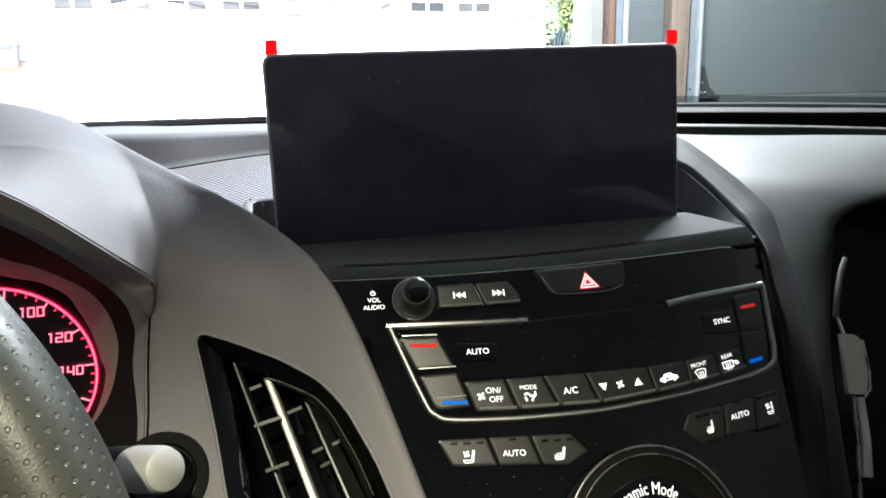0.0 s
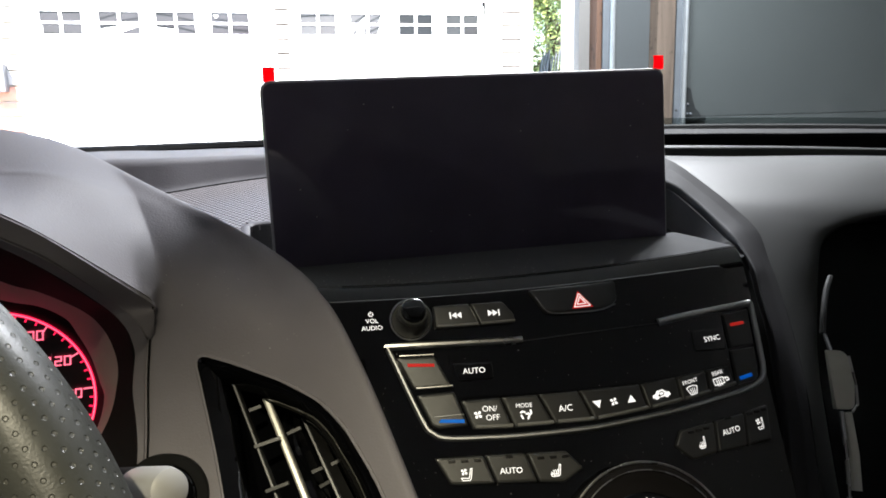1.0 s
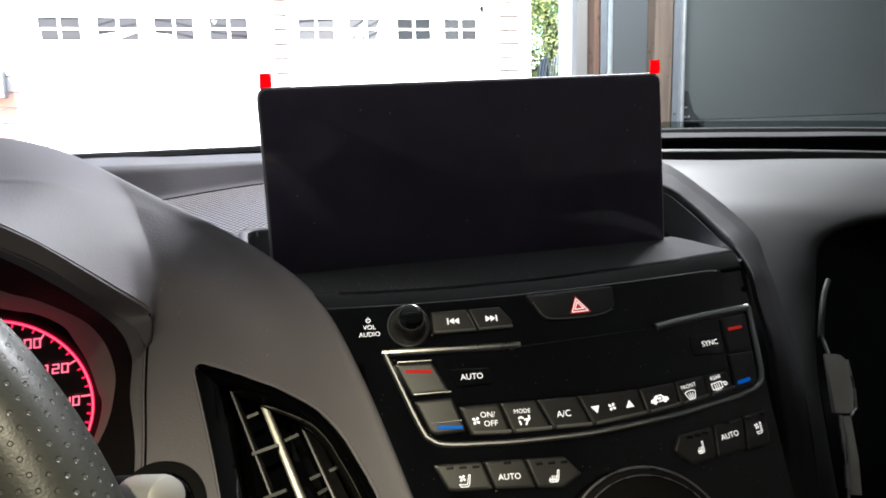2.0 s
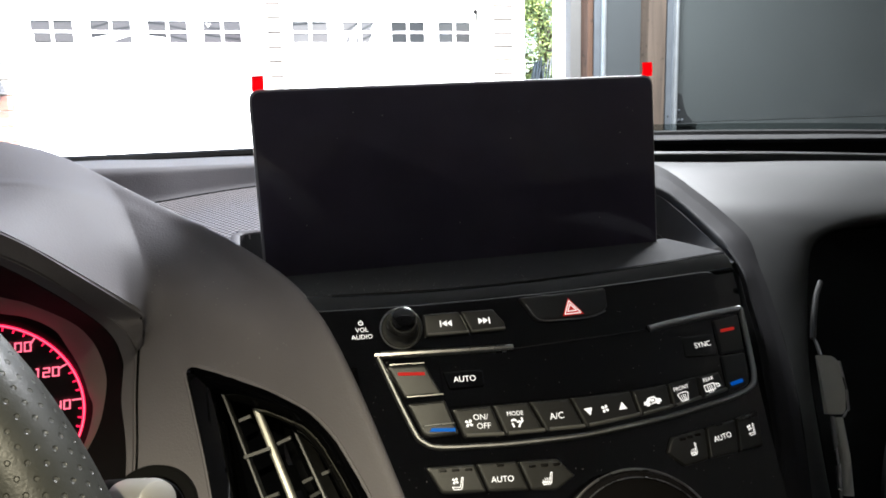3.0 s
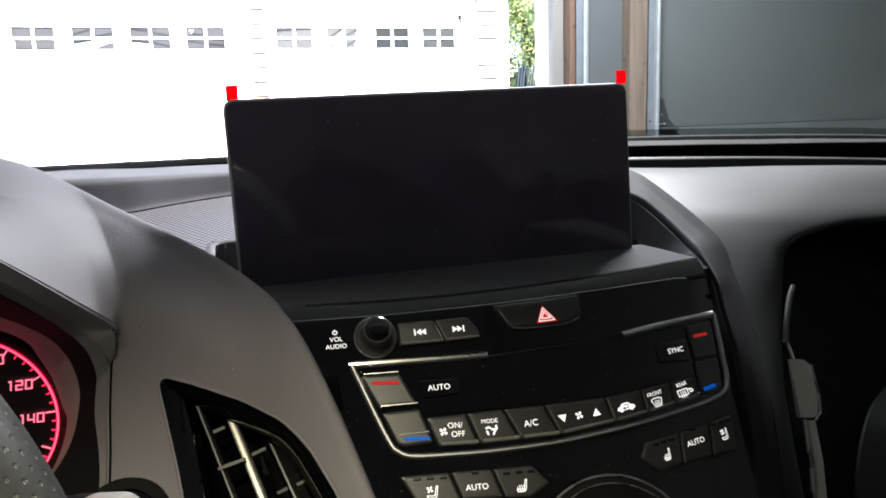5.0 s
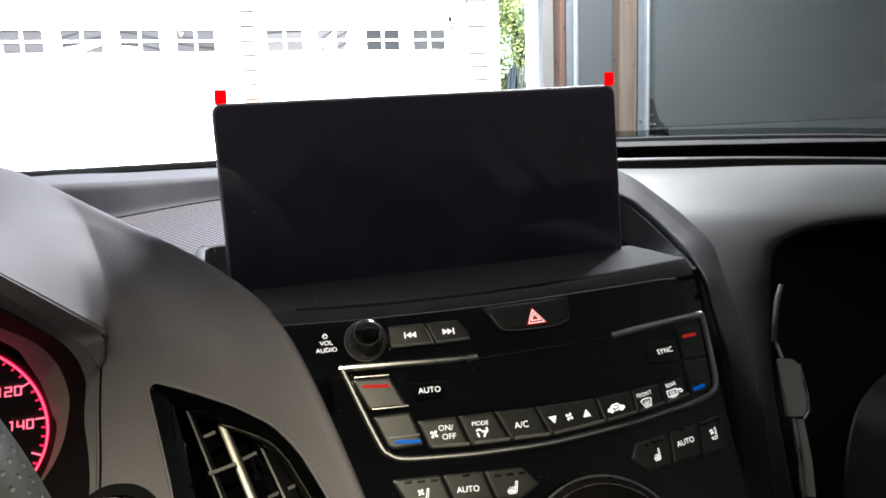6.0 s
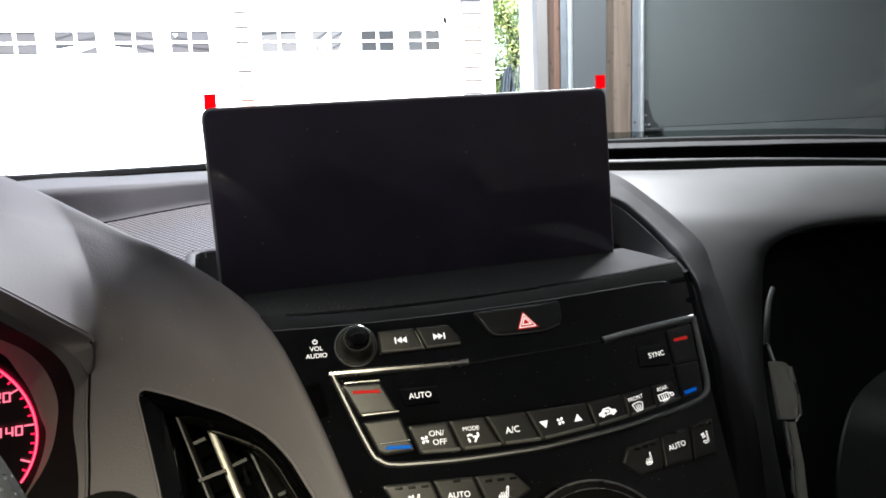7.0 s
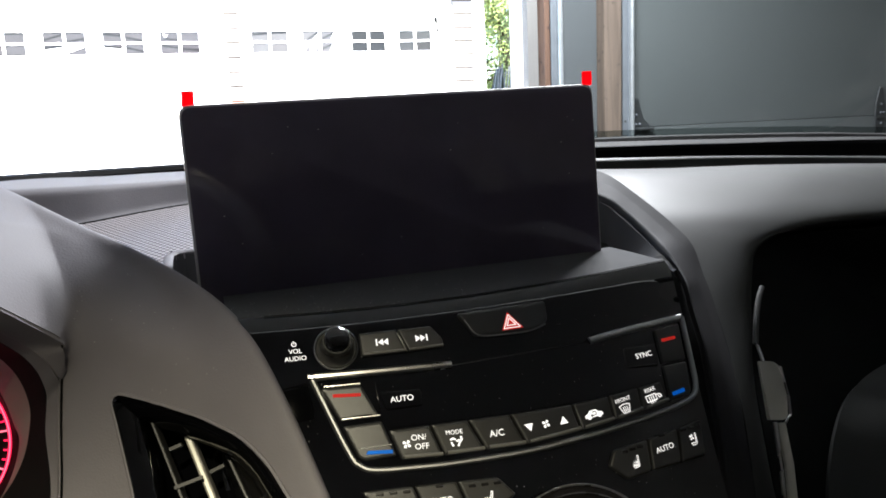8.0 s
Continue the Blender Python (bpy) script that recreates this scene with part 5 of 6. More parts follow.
    # the row of climate keys
    top = [(-51.1, -14.4), (-30.6, -14.5), (-11.6, -14.8), (10.1, -15.2), (44.2, -15.5), (66.0, -14.7), (84.5, -13.6), (99.3, -12.9)]
    low = [(-47.2, -26.7), (-26.5, -27.6), (-5.7, -28.0), (15.3, -28.5), (46.0, -26.9), (65.7, -25.5), (83.5, -23.8), (100.4, -22.1)]
    names = ("fan_power_key", "mode_key", "cooling_key", "fan_speed_key", "recirculate_key", "front_defrost_key", "rear_defrost_key")
    keys = []
    for i, n in enumerate(names):
        (a, b), (c, d) = top[i], top[i + 1]
        (e, g), (p, q) = low[i], low[i + 1]
        keys.append(key(f, n, [(a + 0.35, b), (c - 0.35, d), (p - 0.35, q), (e + 0.35, g)], 1.9, BUTTON, 0.8, 1.3))
        lip = [(e + 1.2, g + 1.0), ((e + p) / 2, (g + q) / 2 + 1.0), (p - 1.2, q + 1.0)]
        part("lit_lower_edge", fascia_rail(lip, 1.9, 0.8, 1.55, 10), LIT_LIP, keys[-1])
    off = 2.15
    legend(keys[0], filled([[(x * 0.95 - 5.0, y * 0.95 - 1.3) for x, y in p] for p in FAN]), -38.3, -20.1, off, -3, name="fan_mark")
    legend(keys[0], letters("ON/", 4.0), -37.2, -19.0, off, -3)
    legend(keys[0], letters("OFF", 4.0), -36.3, -22.7, off, -3)
    legend(keys[1], letters("MODE", 3.0), -19.7, -19.0, off, -2)
    legend(keys[1], stroke([[(-2.6, 1.0), (-1.4, 1.5), (-0.4, 1.0)], [(-2.4, -0.4), (-1.8, -2.0)], [(0.8, -2.2), (1.6, -0.6), (2.8, 0.6), (2.6, 2.0)], [(0.2, 0.2), (1.6, 0.4)]], 0.9), -19.5, -22.7, off, -2, name="seated_mark")
    legend(keys[2], letters("A/C", 4.6), 1.4, -22.1, off, 0)
    legend(keys[3], filled([[(-11.4, 1.8), (-6.8, 1.8), (-8.6, -2.0)], [(7.4, -1.8), (12.0, -1.8), (10.0, 2.0)]] + [[(x * 0.95 - 0.0, y * 0.95) for x, y in p] for p in FAN]), 27.6, -21.7, off, 2, name="fan_speed_mark")
    legend(keys[4], filled([[(-5.2, -1.3), (-4.9, 0.2), (-3.3, 0.6), (-2.0, 2.0), (1.6, 2.2), (3.2, 0.7), (5.0, 0.3), (5.4, -1.2), (4.2, -1.5), (3.6, -2.3), (2.4, -2.2), (2.0, -1.5), (-1.8, -1.6), (-2.4, -2.3), (-3.6, -2.2), (-4.0, -1.4)]]), 54.6, -21.2, off, 5, name="car_mark")
    legend(keys[4], stroke([[(-1.6, -0.6), (1.2, -0.6), (1.7, 0.3), (1.2, 1.1), (-0.6, 1.1)], [(-0.8, 0.1), (-1.7, -0.6), (-0.8, -1.2)]], 0.5), 54.6, -21.2, off + 0.2, 5, BUTTON, "arrow_mark")
    legend(keys[5], letters("FRONT", 2.9), 73.1, -17.6, off, 7)
    legend(keys[5], stroke([[(-3.2, 1.5), (-1.4, 2.2), (1.4, 2.2), (3.2, 1.5), (1.7, -2.4), (-1.7, -2.4), (-3.2, 1.5)], [(-1.2, 0.8), (-0.8, -2.8)], [(0, 1.0), (0.1, -2.8)], [(1.2, 0.8), (1.0, -2.8)]], 0.45), 73.4, -21.4, off, 7, name="defrost_mark")
    legend(keys[6], letters("REAR", 2.9), 90.7, -15.6, off, 8)
    legend(keys[6], stroke([[(-3.6, 1.6), (2.6, 1.6), (2.6, -1.6), (-3.6, -1.6), (-3.6, 1.6)], [(-1.8, 0.8), (-1.6, -2.6)], [(-0.5, 0.8), (-0.4, -2.6)], [(0.8, 0.8), (0.9, -2.6)], [(2.8, 1.0), (5.4, 0.6), (6.0, -0.8), (4.4, -1.0), (4.0, 0.4)]], 0.5), 90.8, -19.2, off, 8, name="defrost_mark")
    # seat keys, driver's side then passenger's
    rows = (
        (([(-67.6, -36.6), (-44.0, -37.3), (-40.3, -48.8), (-57.8, -48.0), (-61.7, -47.5)], "vent"), ([(-43.2, -37.3), (-23.4, -38.1), (-19.7, -50.2), (-39.5, -48.9)], "auto"), ([(-22.7, -38.2), (-2.8, -39.2), (4.6, -47.0), (-6.5, -51.6), (-18.9, -50.4)], "heat"), BUTTON, -3.0),
        (([(60.4, -37.6), (80.9, -36.2), (78.4, -49.5), (64.3, -50.7), (55.7, -43.8)], "heat"), ([(81.8, -36.1), (100.4, -34.7), (97.0, -49.0), (79.3, -49.4)], "auto"), ([(101.3, -34.5), (116.2, -32.9), (112.9, -48.6), (97.9, -49.0)], "vent"), BUTTON, 6.0),
    )
    icons = ((-53.6, -44.5), (-31.8, -44.6), (-10.1, -46.8), (70.7, -44.5), (89.6, -41.4), (108.1, -40.9))
    i = 0
    for *group, mat, turn in rows:
        for poly, what in group:
            k = key(f, f"seat_{what}_key", poly, 2.0, mat, 1.4, 1.2)
            u, w = icons[i]
            i += 1
            if what == "auto":
                legend(k, letters("AUTO", 4.0), u, w, 2.25, turn)
            else:
                legend(k, stroke(SEAT + (HEAT if what == "heat" else []), 0.36), u, w, 2.25, turn, name="seat_mark", stretch=1.0 if i < 4 else 0.8)
                if what == "vent":
                    legend(k, filled([[(x * 0.75 - 1.0, y * 0.75 + 1.6) for x, y in p] for p in FAN]), u, w, 2.25, turn, name="fan_mark", stretch=1.0 if i < 4 else 0.8)
            for j in ((0,) if what == "auto" else (-1, 0, 1)):
                du = 6.2 * j * (1 if i < 4 else 0.75)
                part("indicator", fascia_slab([(u + du - 1.8, w + 6.2 + du * math.tan(radians(turn)) * 0.8), (u + du + 1.8, w + 6.1 + du * math.tan(radians(turn)) * 0.8), (u + du + 1.9, w + 5.0 + du * math.tan(radians(turn)) * 0.8), (u + du - 1.7, w + 5.1 + du * math.tan(radians(turn)) * 0.8)], 1.8, 2.15, 0.1, 0.3), LED_OFF, k)


def rounded_line(pts, r):
    """An open line with rounded corners."""
    out = [pts[0]]
    for a, p, b in zip(pts, pts[1:], pts[2:]):
        p, da, db = Vector(p), Vector(a) - Vector(p), Vector(b) - Vector(p)
        q = min(r, da.length * 0.4, db.length * 0.4)
        s, e = p + da.normalized() * q, p + db.normalized() * q
        out += [tuple(s), tuple(s.lerp(p, 0.5).lerp(p.lerp(e, 0.5), 0.5)), tuple(e)]
    return out + [pts[-1]]


def mode_dial():
    """The large driving-mode dial, tilted with the panel."""
    c, out = on_fascia(26.8, -85.6, 0), fascia_normal(26.8)
    d = thing("mode_dial", tuple(c), "black rotary mode dial with a thin metal ring", "dial")
    part("dial_body", lathe([(0.0440, -0.002), (0.0440, 0.006), (0.0425, 0.0078), (0.0405, 0.0080), (0.0395, 0.0068), (0.0385, 0.0066), (0.0305, 0.0052), (0.001, 0.0048)], c, out, 96), BEZEL, d)
    turns = [2 * math.pi * k / 96 for k in range(96)]
    across = (Vector((1, 0, 0)) - out * out.x).normalized()
    rise = out.cross(across)
    for r, h, wide in ((0.0441, 0.0066, 0.0006), (0.0402, 0.0081, 0.0003)):
        ring = [c + (across * math.cos(a) + rise * math.sin(a)) * r + out * h for a in turns]
        part("dial_ring", sweep(ring, round_profile(wide, wide * 0.8, 8), [tuple(out)] * 96, closed=True), CHROME, d, "thin satin metal ring")
    part("dial_centre", lathe([(0.0303, 0.0035), (0.0301, 0.0056), (0.0296, 0.0060), (0.001, 0.0060)], c, out, 64), PIANO, d)
    q = out.to_track_quat("Z", "Y").to_matrix()
    side = Vector((1, 0, 0)) - out * out.x
    side.normalize()
    up = out.cross(side)
    verts, faces = letters("Dynamic Mode", 8.0, 1.03)
    bm = bmesh.new()
    vs = []
    for x, y, _ in verts:
        r, a = 24.5 + y, math.pi / 2 + 0.1 - x * 0.72 / 24.5
        vs.append(bm.verts.new(c + (side * math.cos(a) + up * math.sin(a)) * (r / 1000) + out * 0.0064))
    for f in faces:
        try:
            bm.faces.new([vs[i] for i in f])
        except ValueError:
            pass
    part("dial_legend", bm, WHITE_INK, d, smooth=False)


def dust(parent, places, seed, least, most):
    """Fine pale specks that lie on a surface; places gives a spot and its normal for two numbers between 0 and 1."""
    rnd = random.Random(seed)
    bm = bmesh.new()
    for _ in range(most[1]):
        at, out = places(rnd.random(), rnd.random())
        side = out.cross(Vector((rnd.uniform(-1, 1), rnd.uniform(-1, 1), rnd.uniform(-1, 1)))).normalized()
        up, r = out.cross(side), rnd.uniform(least, most[0])
        bm.faces.new([bm.verts.new(at + side * r * 1.5 * math.cos(a) + up * r * math.sin(a)) for a in np.linspace(0, 2 * math.pi, 6)[:-1]])
    tagged(part("dust", bm, DUST, parent, "pale dust specks"), kind="stuff")


# ---- side vent ----
def side_vent():
    v = thing("air_vent", (-0.13, -0.08, 0.98), "gloss black side air vent with a metal blade", "air vent")

    sheet = hood_sheet()[:100].reshape(-1, 3)
    sheet = sheet[sheet[:, 2] < 1.09]

    def flank(x, z, off):
        gap = (sheet[:, 0] - x) ** 2 + (sheet[:, 2] - z) ** 2
        near = np.argsort(gap)[:6]
        share = 1 / (gap[near] + 1e-7)
        y = float((sheet[near, 1] * share).sum() / share.sum())
        return Vector((x, y, z)) + Vector((-0.10, -0.88, 0.45)) * off

    line = rounded([(x * 1000, z * 1000) for x, z in VENT], 5, 4)
    rings = [(inset(line, -2.6), 0.0000), (inset(line, -1.4), 0.0016), (inset(line, 0.2), 0.0010), (inset(line, 7.5), -0.006), (inset(line, 9.5), -0.018), (inset(line, 10.0), -0.045)]
    bm = bmesh.new()
    made = [[bm.verts.new(flank(p.x / 1000, p.y / 1000, o)) for p in ring] for ring, o in rings]
    for a, b in zip(made, made[1:]):
        for i in range(len(a)):
            bm.faces.new((a[i], a[(i + 1) % len(a)], b[(i + 1) % len(a)], b[i]))
    bm.faces.new(made[-1])
    bmesh.ops.recalc_face_normals(bm, faces=bm.faces[:])
    part("surround", bm, PIANO, v)
    rim = inset(line, -1.9)
    part("rim", sweep([flank(p.x / 1000, p.y / 1000, 0.0006) for p in rim], round_profile(0.0011, 0.0010, 6), [(-0.10, -0.88, 0.45)] * len(rim), closed=True), SOFT, v)
    lean = [(-0.10, -0.88, 0.45)]
    for top, low, wide, mat, name in (((-0.1594, -0.0760, 1.0523), (-0.1414, -0.1120, 1.0024), 0.0017, VANE, "vane"), ((-0.1443, -0.0760, 1.0443), (-0.1279, -0.1120, 1.0001), 0.0034, BLADE, "metal_blade"), ((-0.1273, -0.0820, 1.0357), (-0.1116, -0.1140, 0.9984), 0.0019, VANE, "vane")):
        pts = [Vector(top).lerp(Vector(low), q) for q in np.linspace(0, 1.35, 10)]
        prof = [(-wide / 2, -0.014), (wide / 2, -0.014), (wide / 2, -0.0008), (wide * 0.25, 0.0), (-wide * 0.25, 0.0), (-wide / 2, -0.0008)]
        part(name, sweep(pts, prof, lean * 10), mat, v, "bright satin metal blade" if mat is BLADE else "")
    for a, b in (((-0.1517, -0.0854, 1.0382), (-0.1460, -0.0854, 1.0399)), ((-0.1504, -0.0982, 1.0241), (-0.1376, -0.0982, 1.0271)), ((-0.1340, -0.0936, 1.0267), (-0.1271, -0.0936, 1.0291)), ((-0.1464, -0.1140, 1.0078), (-0.1356, -0.1140, 1.0105)), ((-0.1236, -0.1072, 1.0108), (-0.1185, -0.1072, 1.0125)), ((-0.1137, -0.1044, 1.0122), (-0.1091, -0.1044, 1.0136)), ((-0.1205, -0.1124, 1.0051), (-0.1160, -0.1124, 1.0071))):
        part("cross_vane", sweep([a, b], [(-0.0008, -0.006), (0.0008, -0.006), (0.0008, 0.0), (-0.0008, 0.0)], lean * 2), VANE, v)
    part("inner_trim", sweep(spline([(-0.1390, -0.0850, 1.0443), (-0.1266, -0.0900, 1.0419), (-0.1181, -0.0940, 1.0387), (-0.1136, -0.0970, 1.0323)], 14), round_profile(0.0011, 0.0011, 6), lean * 14), VANE, v)


def passenger_vent():
    v = thing("air_vent", (0.18, -0.11, 0.98), "black passenger air vent with a metal thumb tab", "air vent")
    part("upper_trim", sweep(spline([(0.2195, -0.063, 1.073), (0.2105, -0.070, 1.066), (0.2005, -0.080, 1.055), (0.1945, -0.087, 1.044)], 14), round_profile(0.0018, 0.0018, 8)), BUTTON, v)
    part("link", sweep([(0.1945, -0.0885, 1.044), (0.184, -0.108, 1.036)], round_profile(0.0012, 0.0012, 6)), RUBBER, v)
    rows = [[(0.1765, -0.110, 1.0425), (0.183, -0.114, 1.0425), (0.186, -0.116, 1.040)], [(0.1745, -0.118, 1.028), (0.183, -0.121, 1.028), (0.1865, -0.122, 1.026)], [(0.1730, -0.125, 1.0125), (0.181, -0.127, 1.012), (0.1845, -0.126, 1.014)]]
    part("thumb_tab", loft(rows, 10, 16, thick=0.004), TAB, v, "grey metal thumb tab")
    part("tab_edge", sweep([(0.1862, -0.117, 1.040), (0.1868, -0.1235, 1.024), (0.1850, -0.1275, 1.0145), (0.1805, -0.1288, 1.0112)], round_profile(0.0007, 0.0007, 6)), CHROME, v)
    part("lower_blade", sweep([(0.1748, -0.1265, 1.011), (0.168, -0.140, 0.990), (0.161, -0.152, 0.968), (0.154, -0.165, 0.94)], round_profile(0.0012, 0.0012, 6)), CHROME, v)
    part("lower_tab", sweep([(0.179, -0.1265, 1.010), (0.176, -0.137, 0.990), (0.172, -0.145, 0.972)], round_profile(0.0028, 0.002, 8)), TAB, v)


# ---- instrument cluster ----
def cluster():
    c = thing("instrument_cluster", (-0.29, 0.0, 0.96), "round speedometer with red lit scale in a dark bezel", "instrument cluster")
    x0, z0, r0 = -0.2905, 1.029, 0.0508

    def face_point(r, a, y=0.0):
        return (x0 + r * math.cos(a), y, z0 + r * math.sin(a))

    part("gauge_face", lathe([(0.0545, 0.0), (0.0545, 0.002), (0.001, 0.002)], (x0, 0.003, z0), (0, -1, 0), 96), GAUGE_FACE, c)
    arc = np.linspace(radians(-40), radians(200), 90)
    part("scale_ring", sweep([face_point(r0, a, -0.0004) for a in arc], [(-0.0008, 0), (0.0008, 0), (0.0008, 0.0006), (-0.0008, 0.0006)], [(0, -1, 0)] * 90), GAUGE_RED, c, "glowing red scale ring")
    part("scale_line", sweep([face_point(r0 + 0.0001, a, -0.0012) for a in arc], [(-0.0003, 0), (0.0003, 0), (0.0003, 0.0004), (-0.0003, 0.0004)], [(0, -1, 0)] * 90), GAUGE_PINK, c)
    for k in range(33):
        a = radians(-32 + k * 6.6)
        long = 0.0062 if k % 4 == 1 else 0.0032
        bm = sweep([face_point(r0 - 0.0006, a, 0.0), face_point(r0 - long, a, 0.0)], [(-0.0004, 0), (0.0004, 0), (0.0004, 0.0006), (-0.0004, 0.0006)], [(0, -1, 0)] * 2)
        part("tick", bm, GAUGE_PINK if k % 4 == 1 else GAUGE_RED, c)
    shapes = {"0": [[(-1, -1.5), (1, -1.5), (1, 1.5), (-1, 1.5), (-1, -1.5)]], "1": [[(-0.3, 1.5), (0.4, 1.5), (0.4, -1.5)]], "2": [[(-1, 1.5), (1, 1.5), (1, 0), (-1, 0), (-1, -1.5), (1, -1.5)]],
              "4": [[(-1, 1.5), (-1, -0.4), (1, -0.4)], [(1, 1.5), (1, -1.5)]], "8": [[(-1, -1.5), (1, -1.5), (1, 1.5), (-1, 1.5), (-1, -1.5)], [(-1, 0), (1, 0)]]}
    for text, x, z in (("100", -0.2700, 1.0645), ("120", -0.2573, 1.0482), ("140", -0.2536, 1.0276), ("80", -0.287, 1.0715)):
        for i, mark in enumerate(text):
            at = (i - (len(text) - 1) / 2) * 0.0049
            verts, faces = stroke([[(px * 0.00155 + py * 0.0002, py * 0.00168) for px, py in line] for line in shapes[mark]], 0.0009)
            bm = bmesh.new()
            vs = [bm.verts.new((x + at + p[0], -0.0009, z + p[1])) for p in verts]
            for f in faces:
                bm.faces.new([vs[i] for i in f])
            part("numeral", bm, GAUGE_PINK, c, smooth=False)
    inner = [face_point(0.0255, a, -0.0002) for a in np.linspace(0, 2 * math.pi, 60, endpoint=False)]
    part("inner_ring", sweep(inner, [(-0.0004, 0), (0.0004, 0), (0.0004, 0.0006), (-0.0004, 0.0006)], [(0, -1, 0)] * 60, closed=True), GAUGE_PINK, c)
    # nested rims between the hood's opening and the gauge
    edge = hood_sheet()[0]
    edge = [tuple(edge[i]) for i in (0, 20, 40, 60, 80, 95, 110, 125, 140, 155, 170, 185, 200)]
    lip = [(x, y + 0.001, z - 0.0006) for x, y, z in edge]
    rim = [(-0.3102, -0.136, 1.1758), (-0.2778, -0.126, 1.1612), (-0.2443, -0.116, 1.1399), (-0.2271, -0.1009, 1.1235), (-0.2107, -0.0725, 1.0986), (-0.2024, -0.068, 1.0874), (-0.1997, -0.063, 1.0774), (-0.1999, -0.0571, 1.068), (-0.2018, -0.0581, 1.0488), (-0.2032, -0.066, 1.0265), (-0.2046, -0.076, 1.0102), (-0.207, -0.0861, 0.9939), (-0.2089, -0.106, 0.9638)]
    inner_rim = [(-0.3139, -0.13, 1.1722), (-0.2807, -0.12, 1.1574), (-0.2465, -0.11, 1.1355), (-0.2301, -0.0949, 1.1184), (-0.2159, -0.0665, 1.0947), (-0.2091, -0.062, 1.084), (-0.2066, -0.057, 1.0727), (-0.2072, -0.0511, 1.0591), (-0.2091, -0.0521, 1.044), (-0.2080, -0.06, 1.0300), (-0.2075, -0.07, 1.0160), (-0.2085, -0.0801, 1.0000), (-0.2105, -0.1, 0.9700)]
    band = [(-0.3363, -0.09, 1.1617), (-0.2988, -0.08, 1.1416), (-0.2619, -0.065, 1.1125), (-0.2469, -0.055, 1.1028), (-0.2303, -0.047, 1.0895), (-0.2226, -0.043, 1.0785), (-0.2187, -0.04, 1.0663), (-0.2175, -0.038, 1.0527), (-0.2196, -0.038, 1.04), (-0.223, -0.04, 1.0282), (-0.2286, -0.044, 1.0176), (-0.237, -0.05, 1.007), (-0.2494, -0.06, 0.9867)]
    deep = [(-0.3849, -0.006, 1.1304), (-0.3328, -0.006, 1.1086), (-0.2812, -0.006, 1.0892), (-0.2619, -0.006, 1.0835), (-0.2489, -0.006, 1.075), (-0.2435, -0.006, 1.0651), (-0.2387, -0.006, 1.0538), (-0.2361, -0.006, 1.0439), (-0.2346, -0.006, 1.0351), (-0.2331, -0.006, 1.0255), (-0.237, -0.006, 1.0109), (-0.2446, -0.006, 0.9959), (-0.2589, -0.006, 0.9766)]
    ring = [face_point(0.0535, radians(a), -0.0005) for a in (125, 110, 96, 80, 66, 48, 34, 20, 5, -10, -24, -38, -54)]
    part("hood_edge", loft([lip, rim], 90, 8, thick=0.002), SOFT, c)
    part("inner_rim", loft([rim, inner_rim], 90, 8, thick=0.002), SOFT, c)
    part("bezel", loft([inner_rim, band], 90, 16, thick=0.002), BEZEL, c, "dark bezel with a red sheen")
    part("liner", loft([band, deep], 90, 12, thick=0.001), LINER, c, "grey tapered gauge liner")
    # black ring also stands for the shadow between gauge and liner
    part("gauge_shadow_ring", loft([deep, ring], 90, 6, thick=0.001), RUBBER, c, "matt black ring round the gauge that takes in its shadow")


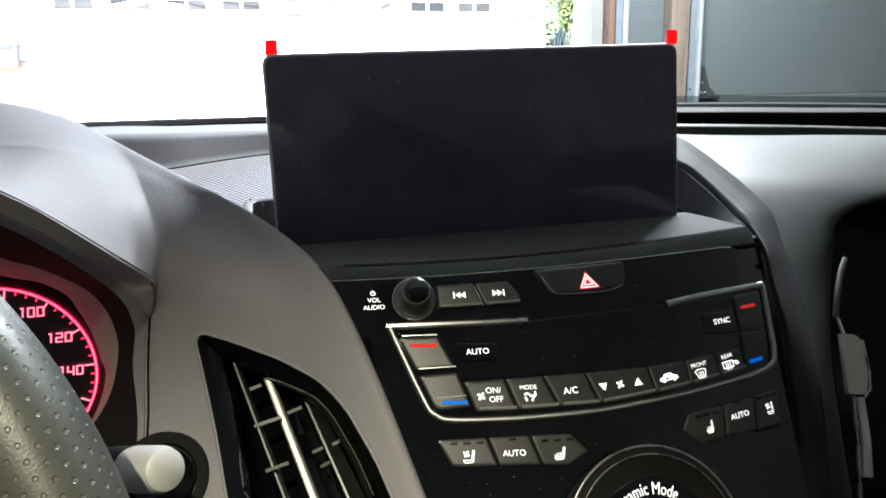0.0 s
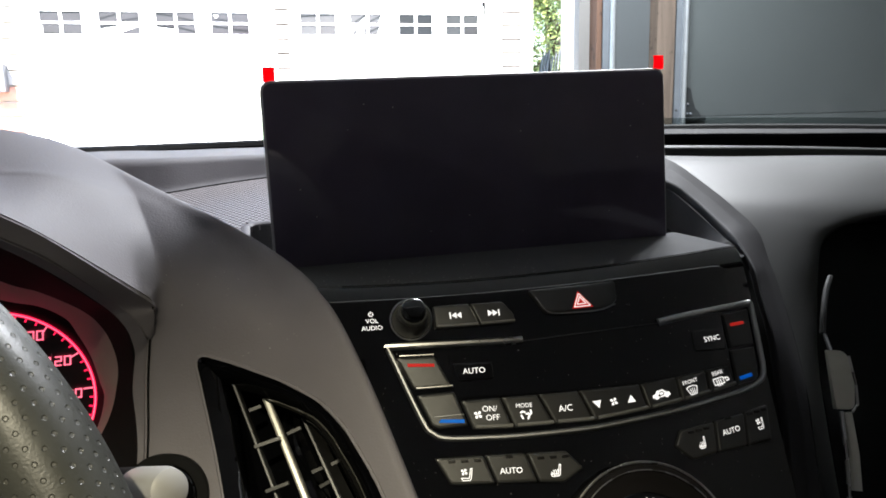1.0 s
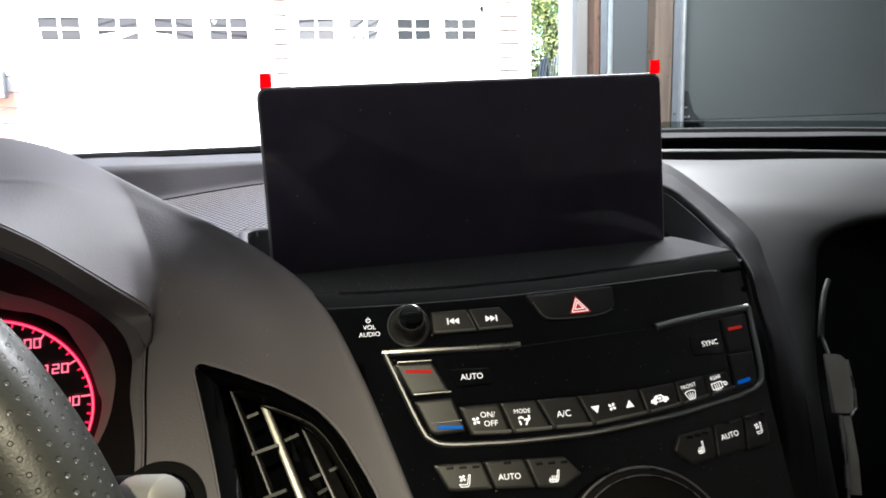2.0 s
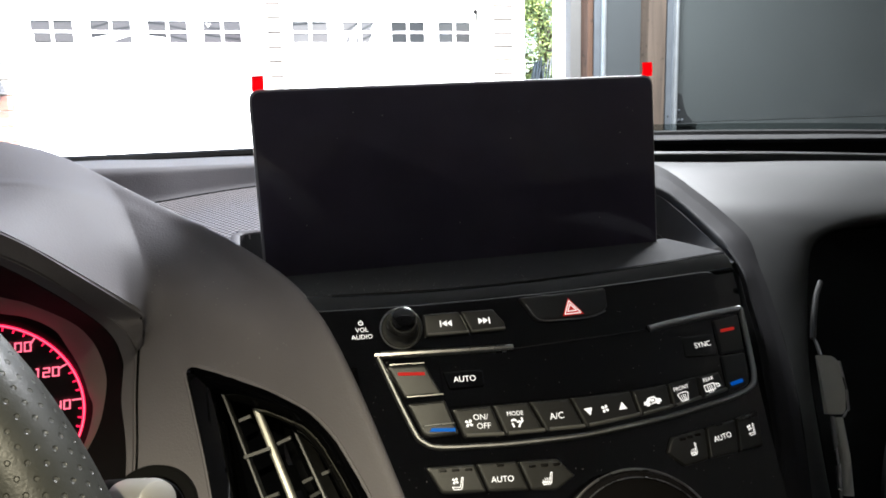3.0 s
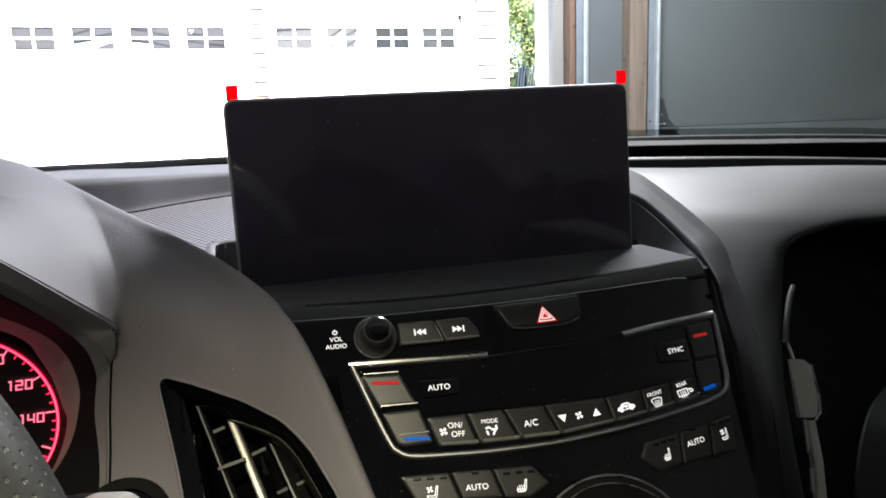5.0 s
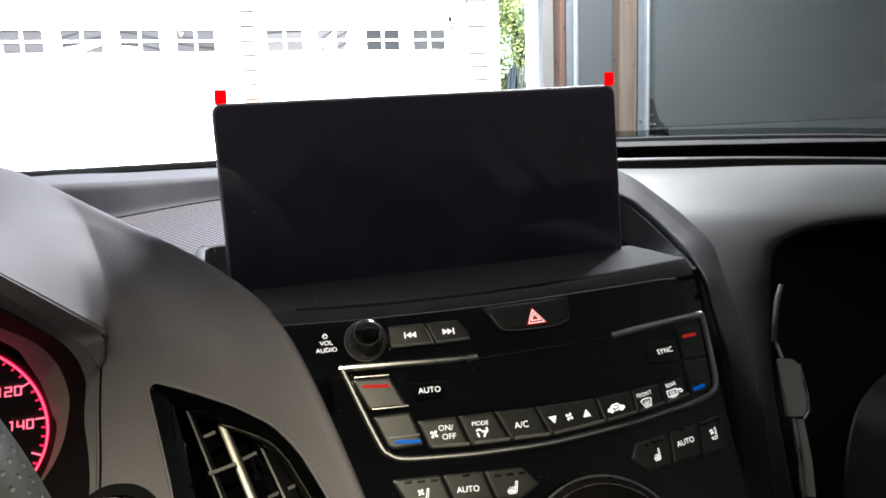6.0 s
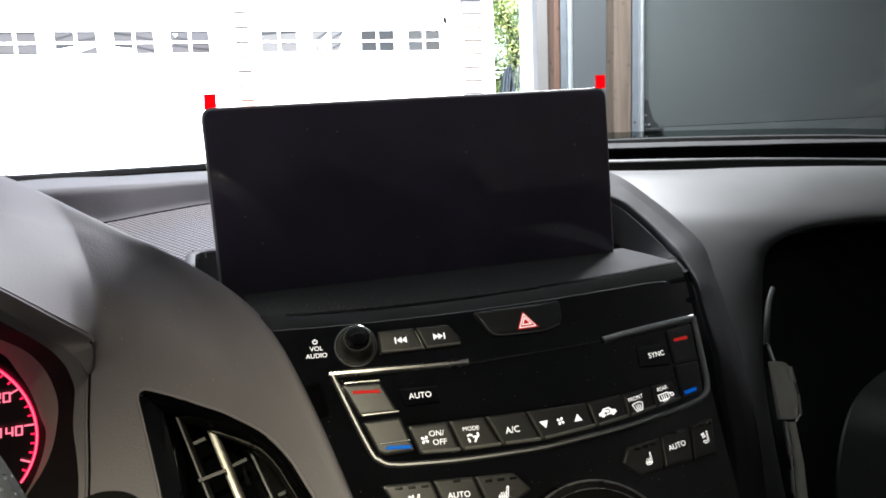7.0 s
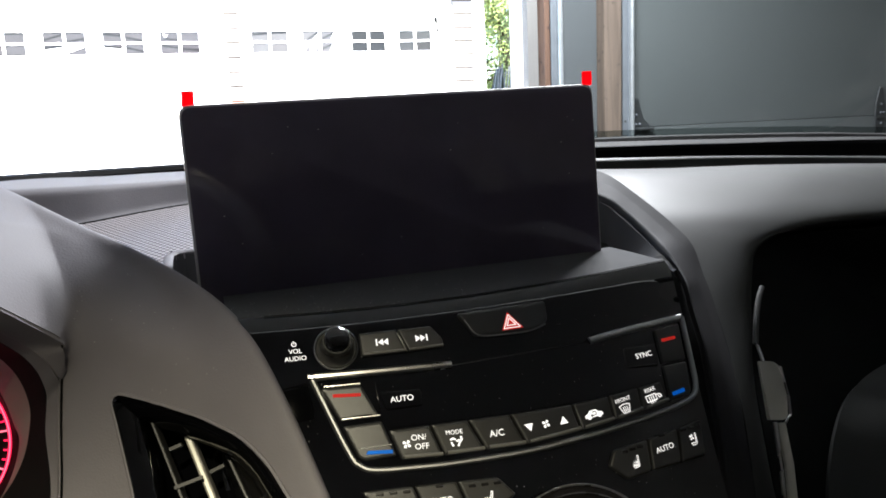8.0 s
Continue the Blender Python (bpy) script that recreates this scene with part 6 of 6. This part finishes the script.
# ---- steering wheel and stalk ----
def steering_wheel():
    C, tilt, R, r = Vector((-0.3685, -0.28, 1.021)), radians(22), 0.185, 0.0165
    w = thing("steering_wheel", (C.x, C.y + 0.05, C.z - 0.2), "black perforated leather steering wheel", "steering wheel")
    ex, ev, en = Vector((1, 0, 0)), Vector((0, math.sin(tilt), math.cos(tilt))), Vector((0, -math.cos(tilt), math.sin(tilt)))
    bm = bmesh.new()
    uv = bm.loops.layers.uv.new("metres")
    na, nb = 180, 32
    vs = []
    for i in range(na):
        a = 2 * math.pi * i / na
        e = ex * math.cos(a) + ev * math.sin(a)
        vs.append([bm.verts.new(C + e * R + (e * math.cos(b) * r * 0.94 + en * math.sin(b) * r * 1.05)) for b in (2 * math.pi * j / nb for j in range(nb))])
    for i in range(na):
        for j in range(nb):
            f = bm.faces.new((vs[i][j], vs[(i + 1) % na][j], vs[(i + 1) % na][(j + 1) % nb], vs[i][(j + 1) % nb]))
            for loop, (p, q) in zip(f.loops, ((i, j), (i + 1, j), (i + 1, j + 1), (i, j + 1))):
                loop[uv].uv = (p * 2 * math.pi * R / na, q * 2 * math.pi * r / nb)
    bmesh.ops.recalc_face_normals(bm, faces=bm.faces[:])
    part("rim", bm, LEATHER, w, "black perforated leather rim")
    seam = [C + (ex * math.cos(a) + ev * math.sin(a)) * (R - r * 0.95) for a in np.linspace(0, 2 * math.pi, 120, endpoint=False)]
    part("seam", sweep(seam, round_profile(0.0012, 0.0008, 6), [tuple(en)] * 120, closed=True), LEATHER, w)
    part("hub", lathe([(0.075, -0.02), (0.078, 0.0), (0.070, 0.016), (0.045, 0.024), (0.001, 0.026)], C + en * -0.02, en, 48), SOFT, w)
    part("column", sweep([C - en * 0.03, C - en * 0.2, C - en * 0.86], round_profile(0.035, 0.035, 16), [(0, 0, 1)] * 3), SOFT, w)
    for a in (0.0, math.pi, -math.pi / 2):
        e = ex * math.cos(a) + ev * math.sin(a)
        bm = sweep([C + e * 0.06 - en * 0.015, C + e * 0.12 - en * 0.012, C + e * (R - 0.008)], round_profile(0.022, 0.009, 12), [tuple(en)] * 3)
        part("spoke", bm, SOFT, w)
    s = thing("wiper_stalk", (-0.22, -0.17, 1.03), "black wiper stalk with a silver end cap", "wiper stalk")
    tip, root = Vector((-0.1812, -0.1770, 1.0475)), Vector((-0.270, -0.07, 1.005))
    ax = (tip - root).normalized()
    part("arm", sweep([root, root.lerp(tip, 0.5), tip - ax * 0.014], round_profile(0.0085, 0.0085, 16), [(0, -0.5, 1)] * 3), BUTTON, s)
    part("collar", lathe([(0.0086, -0.040), (0.0090, -0.036), (0.0090, -0.026), (0.0086, -0.0225), (0.0070, -0.022)], tip, ax, 40), RUBBER, s)
    part("end_cap", lathe([(0.0086, -0.0225), (0.0090, -0.020), (0.0088, -0.003), (0.0078, 0.0006), (0.0050, 0.0020), (0.0008, 0.0024)], tip, ax, 48), SILVER, s, "silver painted end cap")


def start_button():
    c, out = Vector((-0.1945, -0.0985, 1.0035)), Vector((-0.10, -0.88, 0.45)).normalized()
    b = thing("start_button", tuple(c), "round gloss black starter button in the dashboard", "button")
    part("surround", lathe([(0.0215, -0.022), (0.0215, 0.0006), (0.0206, 0.0012), (0.0162, 0.0008), (0.0158, -0.002)], c, out, 56), RUBBER, b)
    part("cap", lathe([(0.0157, -0.010), (0.0155, 0.0002), (0.0145, 0.0010), (0.0008, 0.0008)], c, out, 48), PIANO, b)


garage()
door_track(1.271, 2.262, 0.0)
door_track(1.594, 2.262, 0.0)
garage_door()
far_garage()
for spot in ((4.22, 12.3, 2.7, 0.6, 11, 5000, 0.5), (4.75, 12.6, 3.0, 0.7, 12, 4000, 0.5), (4.45, 11.6, 4.2, 0.9, 7, 6000, 0.4), (5.3, 12.2, 4.6, 1.1, 8, 6000, 0.35), (6.6, 28.0, 8.0, 3.0, 9, 7000, 0.3), (10.5, 30.0, 8.5, 3.0, 10, 7000, 0.3), (4.9, 13.0, 5.5, 1.5, 1, 9000, 0.35), (6.6, 15.5, 6.5, 1.8, 2, 9000, 0.3), (5.6, 18.0, 6.0, 1.8, 3, 8000, 0.4), (8.5, 19.0, 7.0, 2.2, 4, 6000, 0.25), (4.5, 21.0, 7.0, 2.2, 5, 7000, 0.3)):
    tree(*spot)
rubbish_heap()
cabin()
dashboard()
tray()
panel = fascia()
panel_keys(panel)
mode_dial()
display()
side_vent()
start_button()
passenger_vent()
cluster()
steering_wheel()
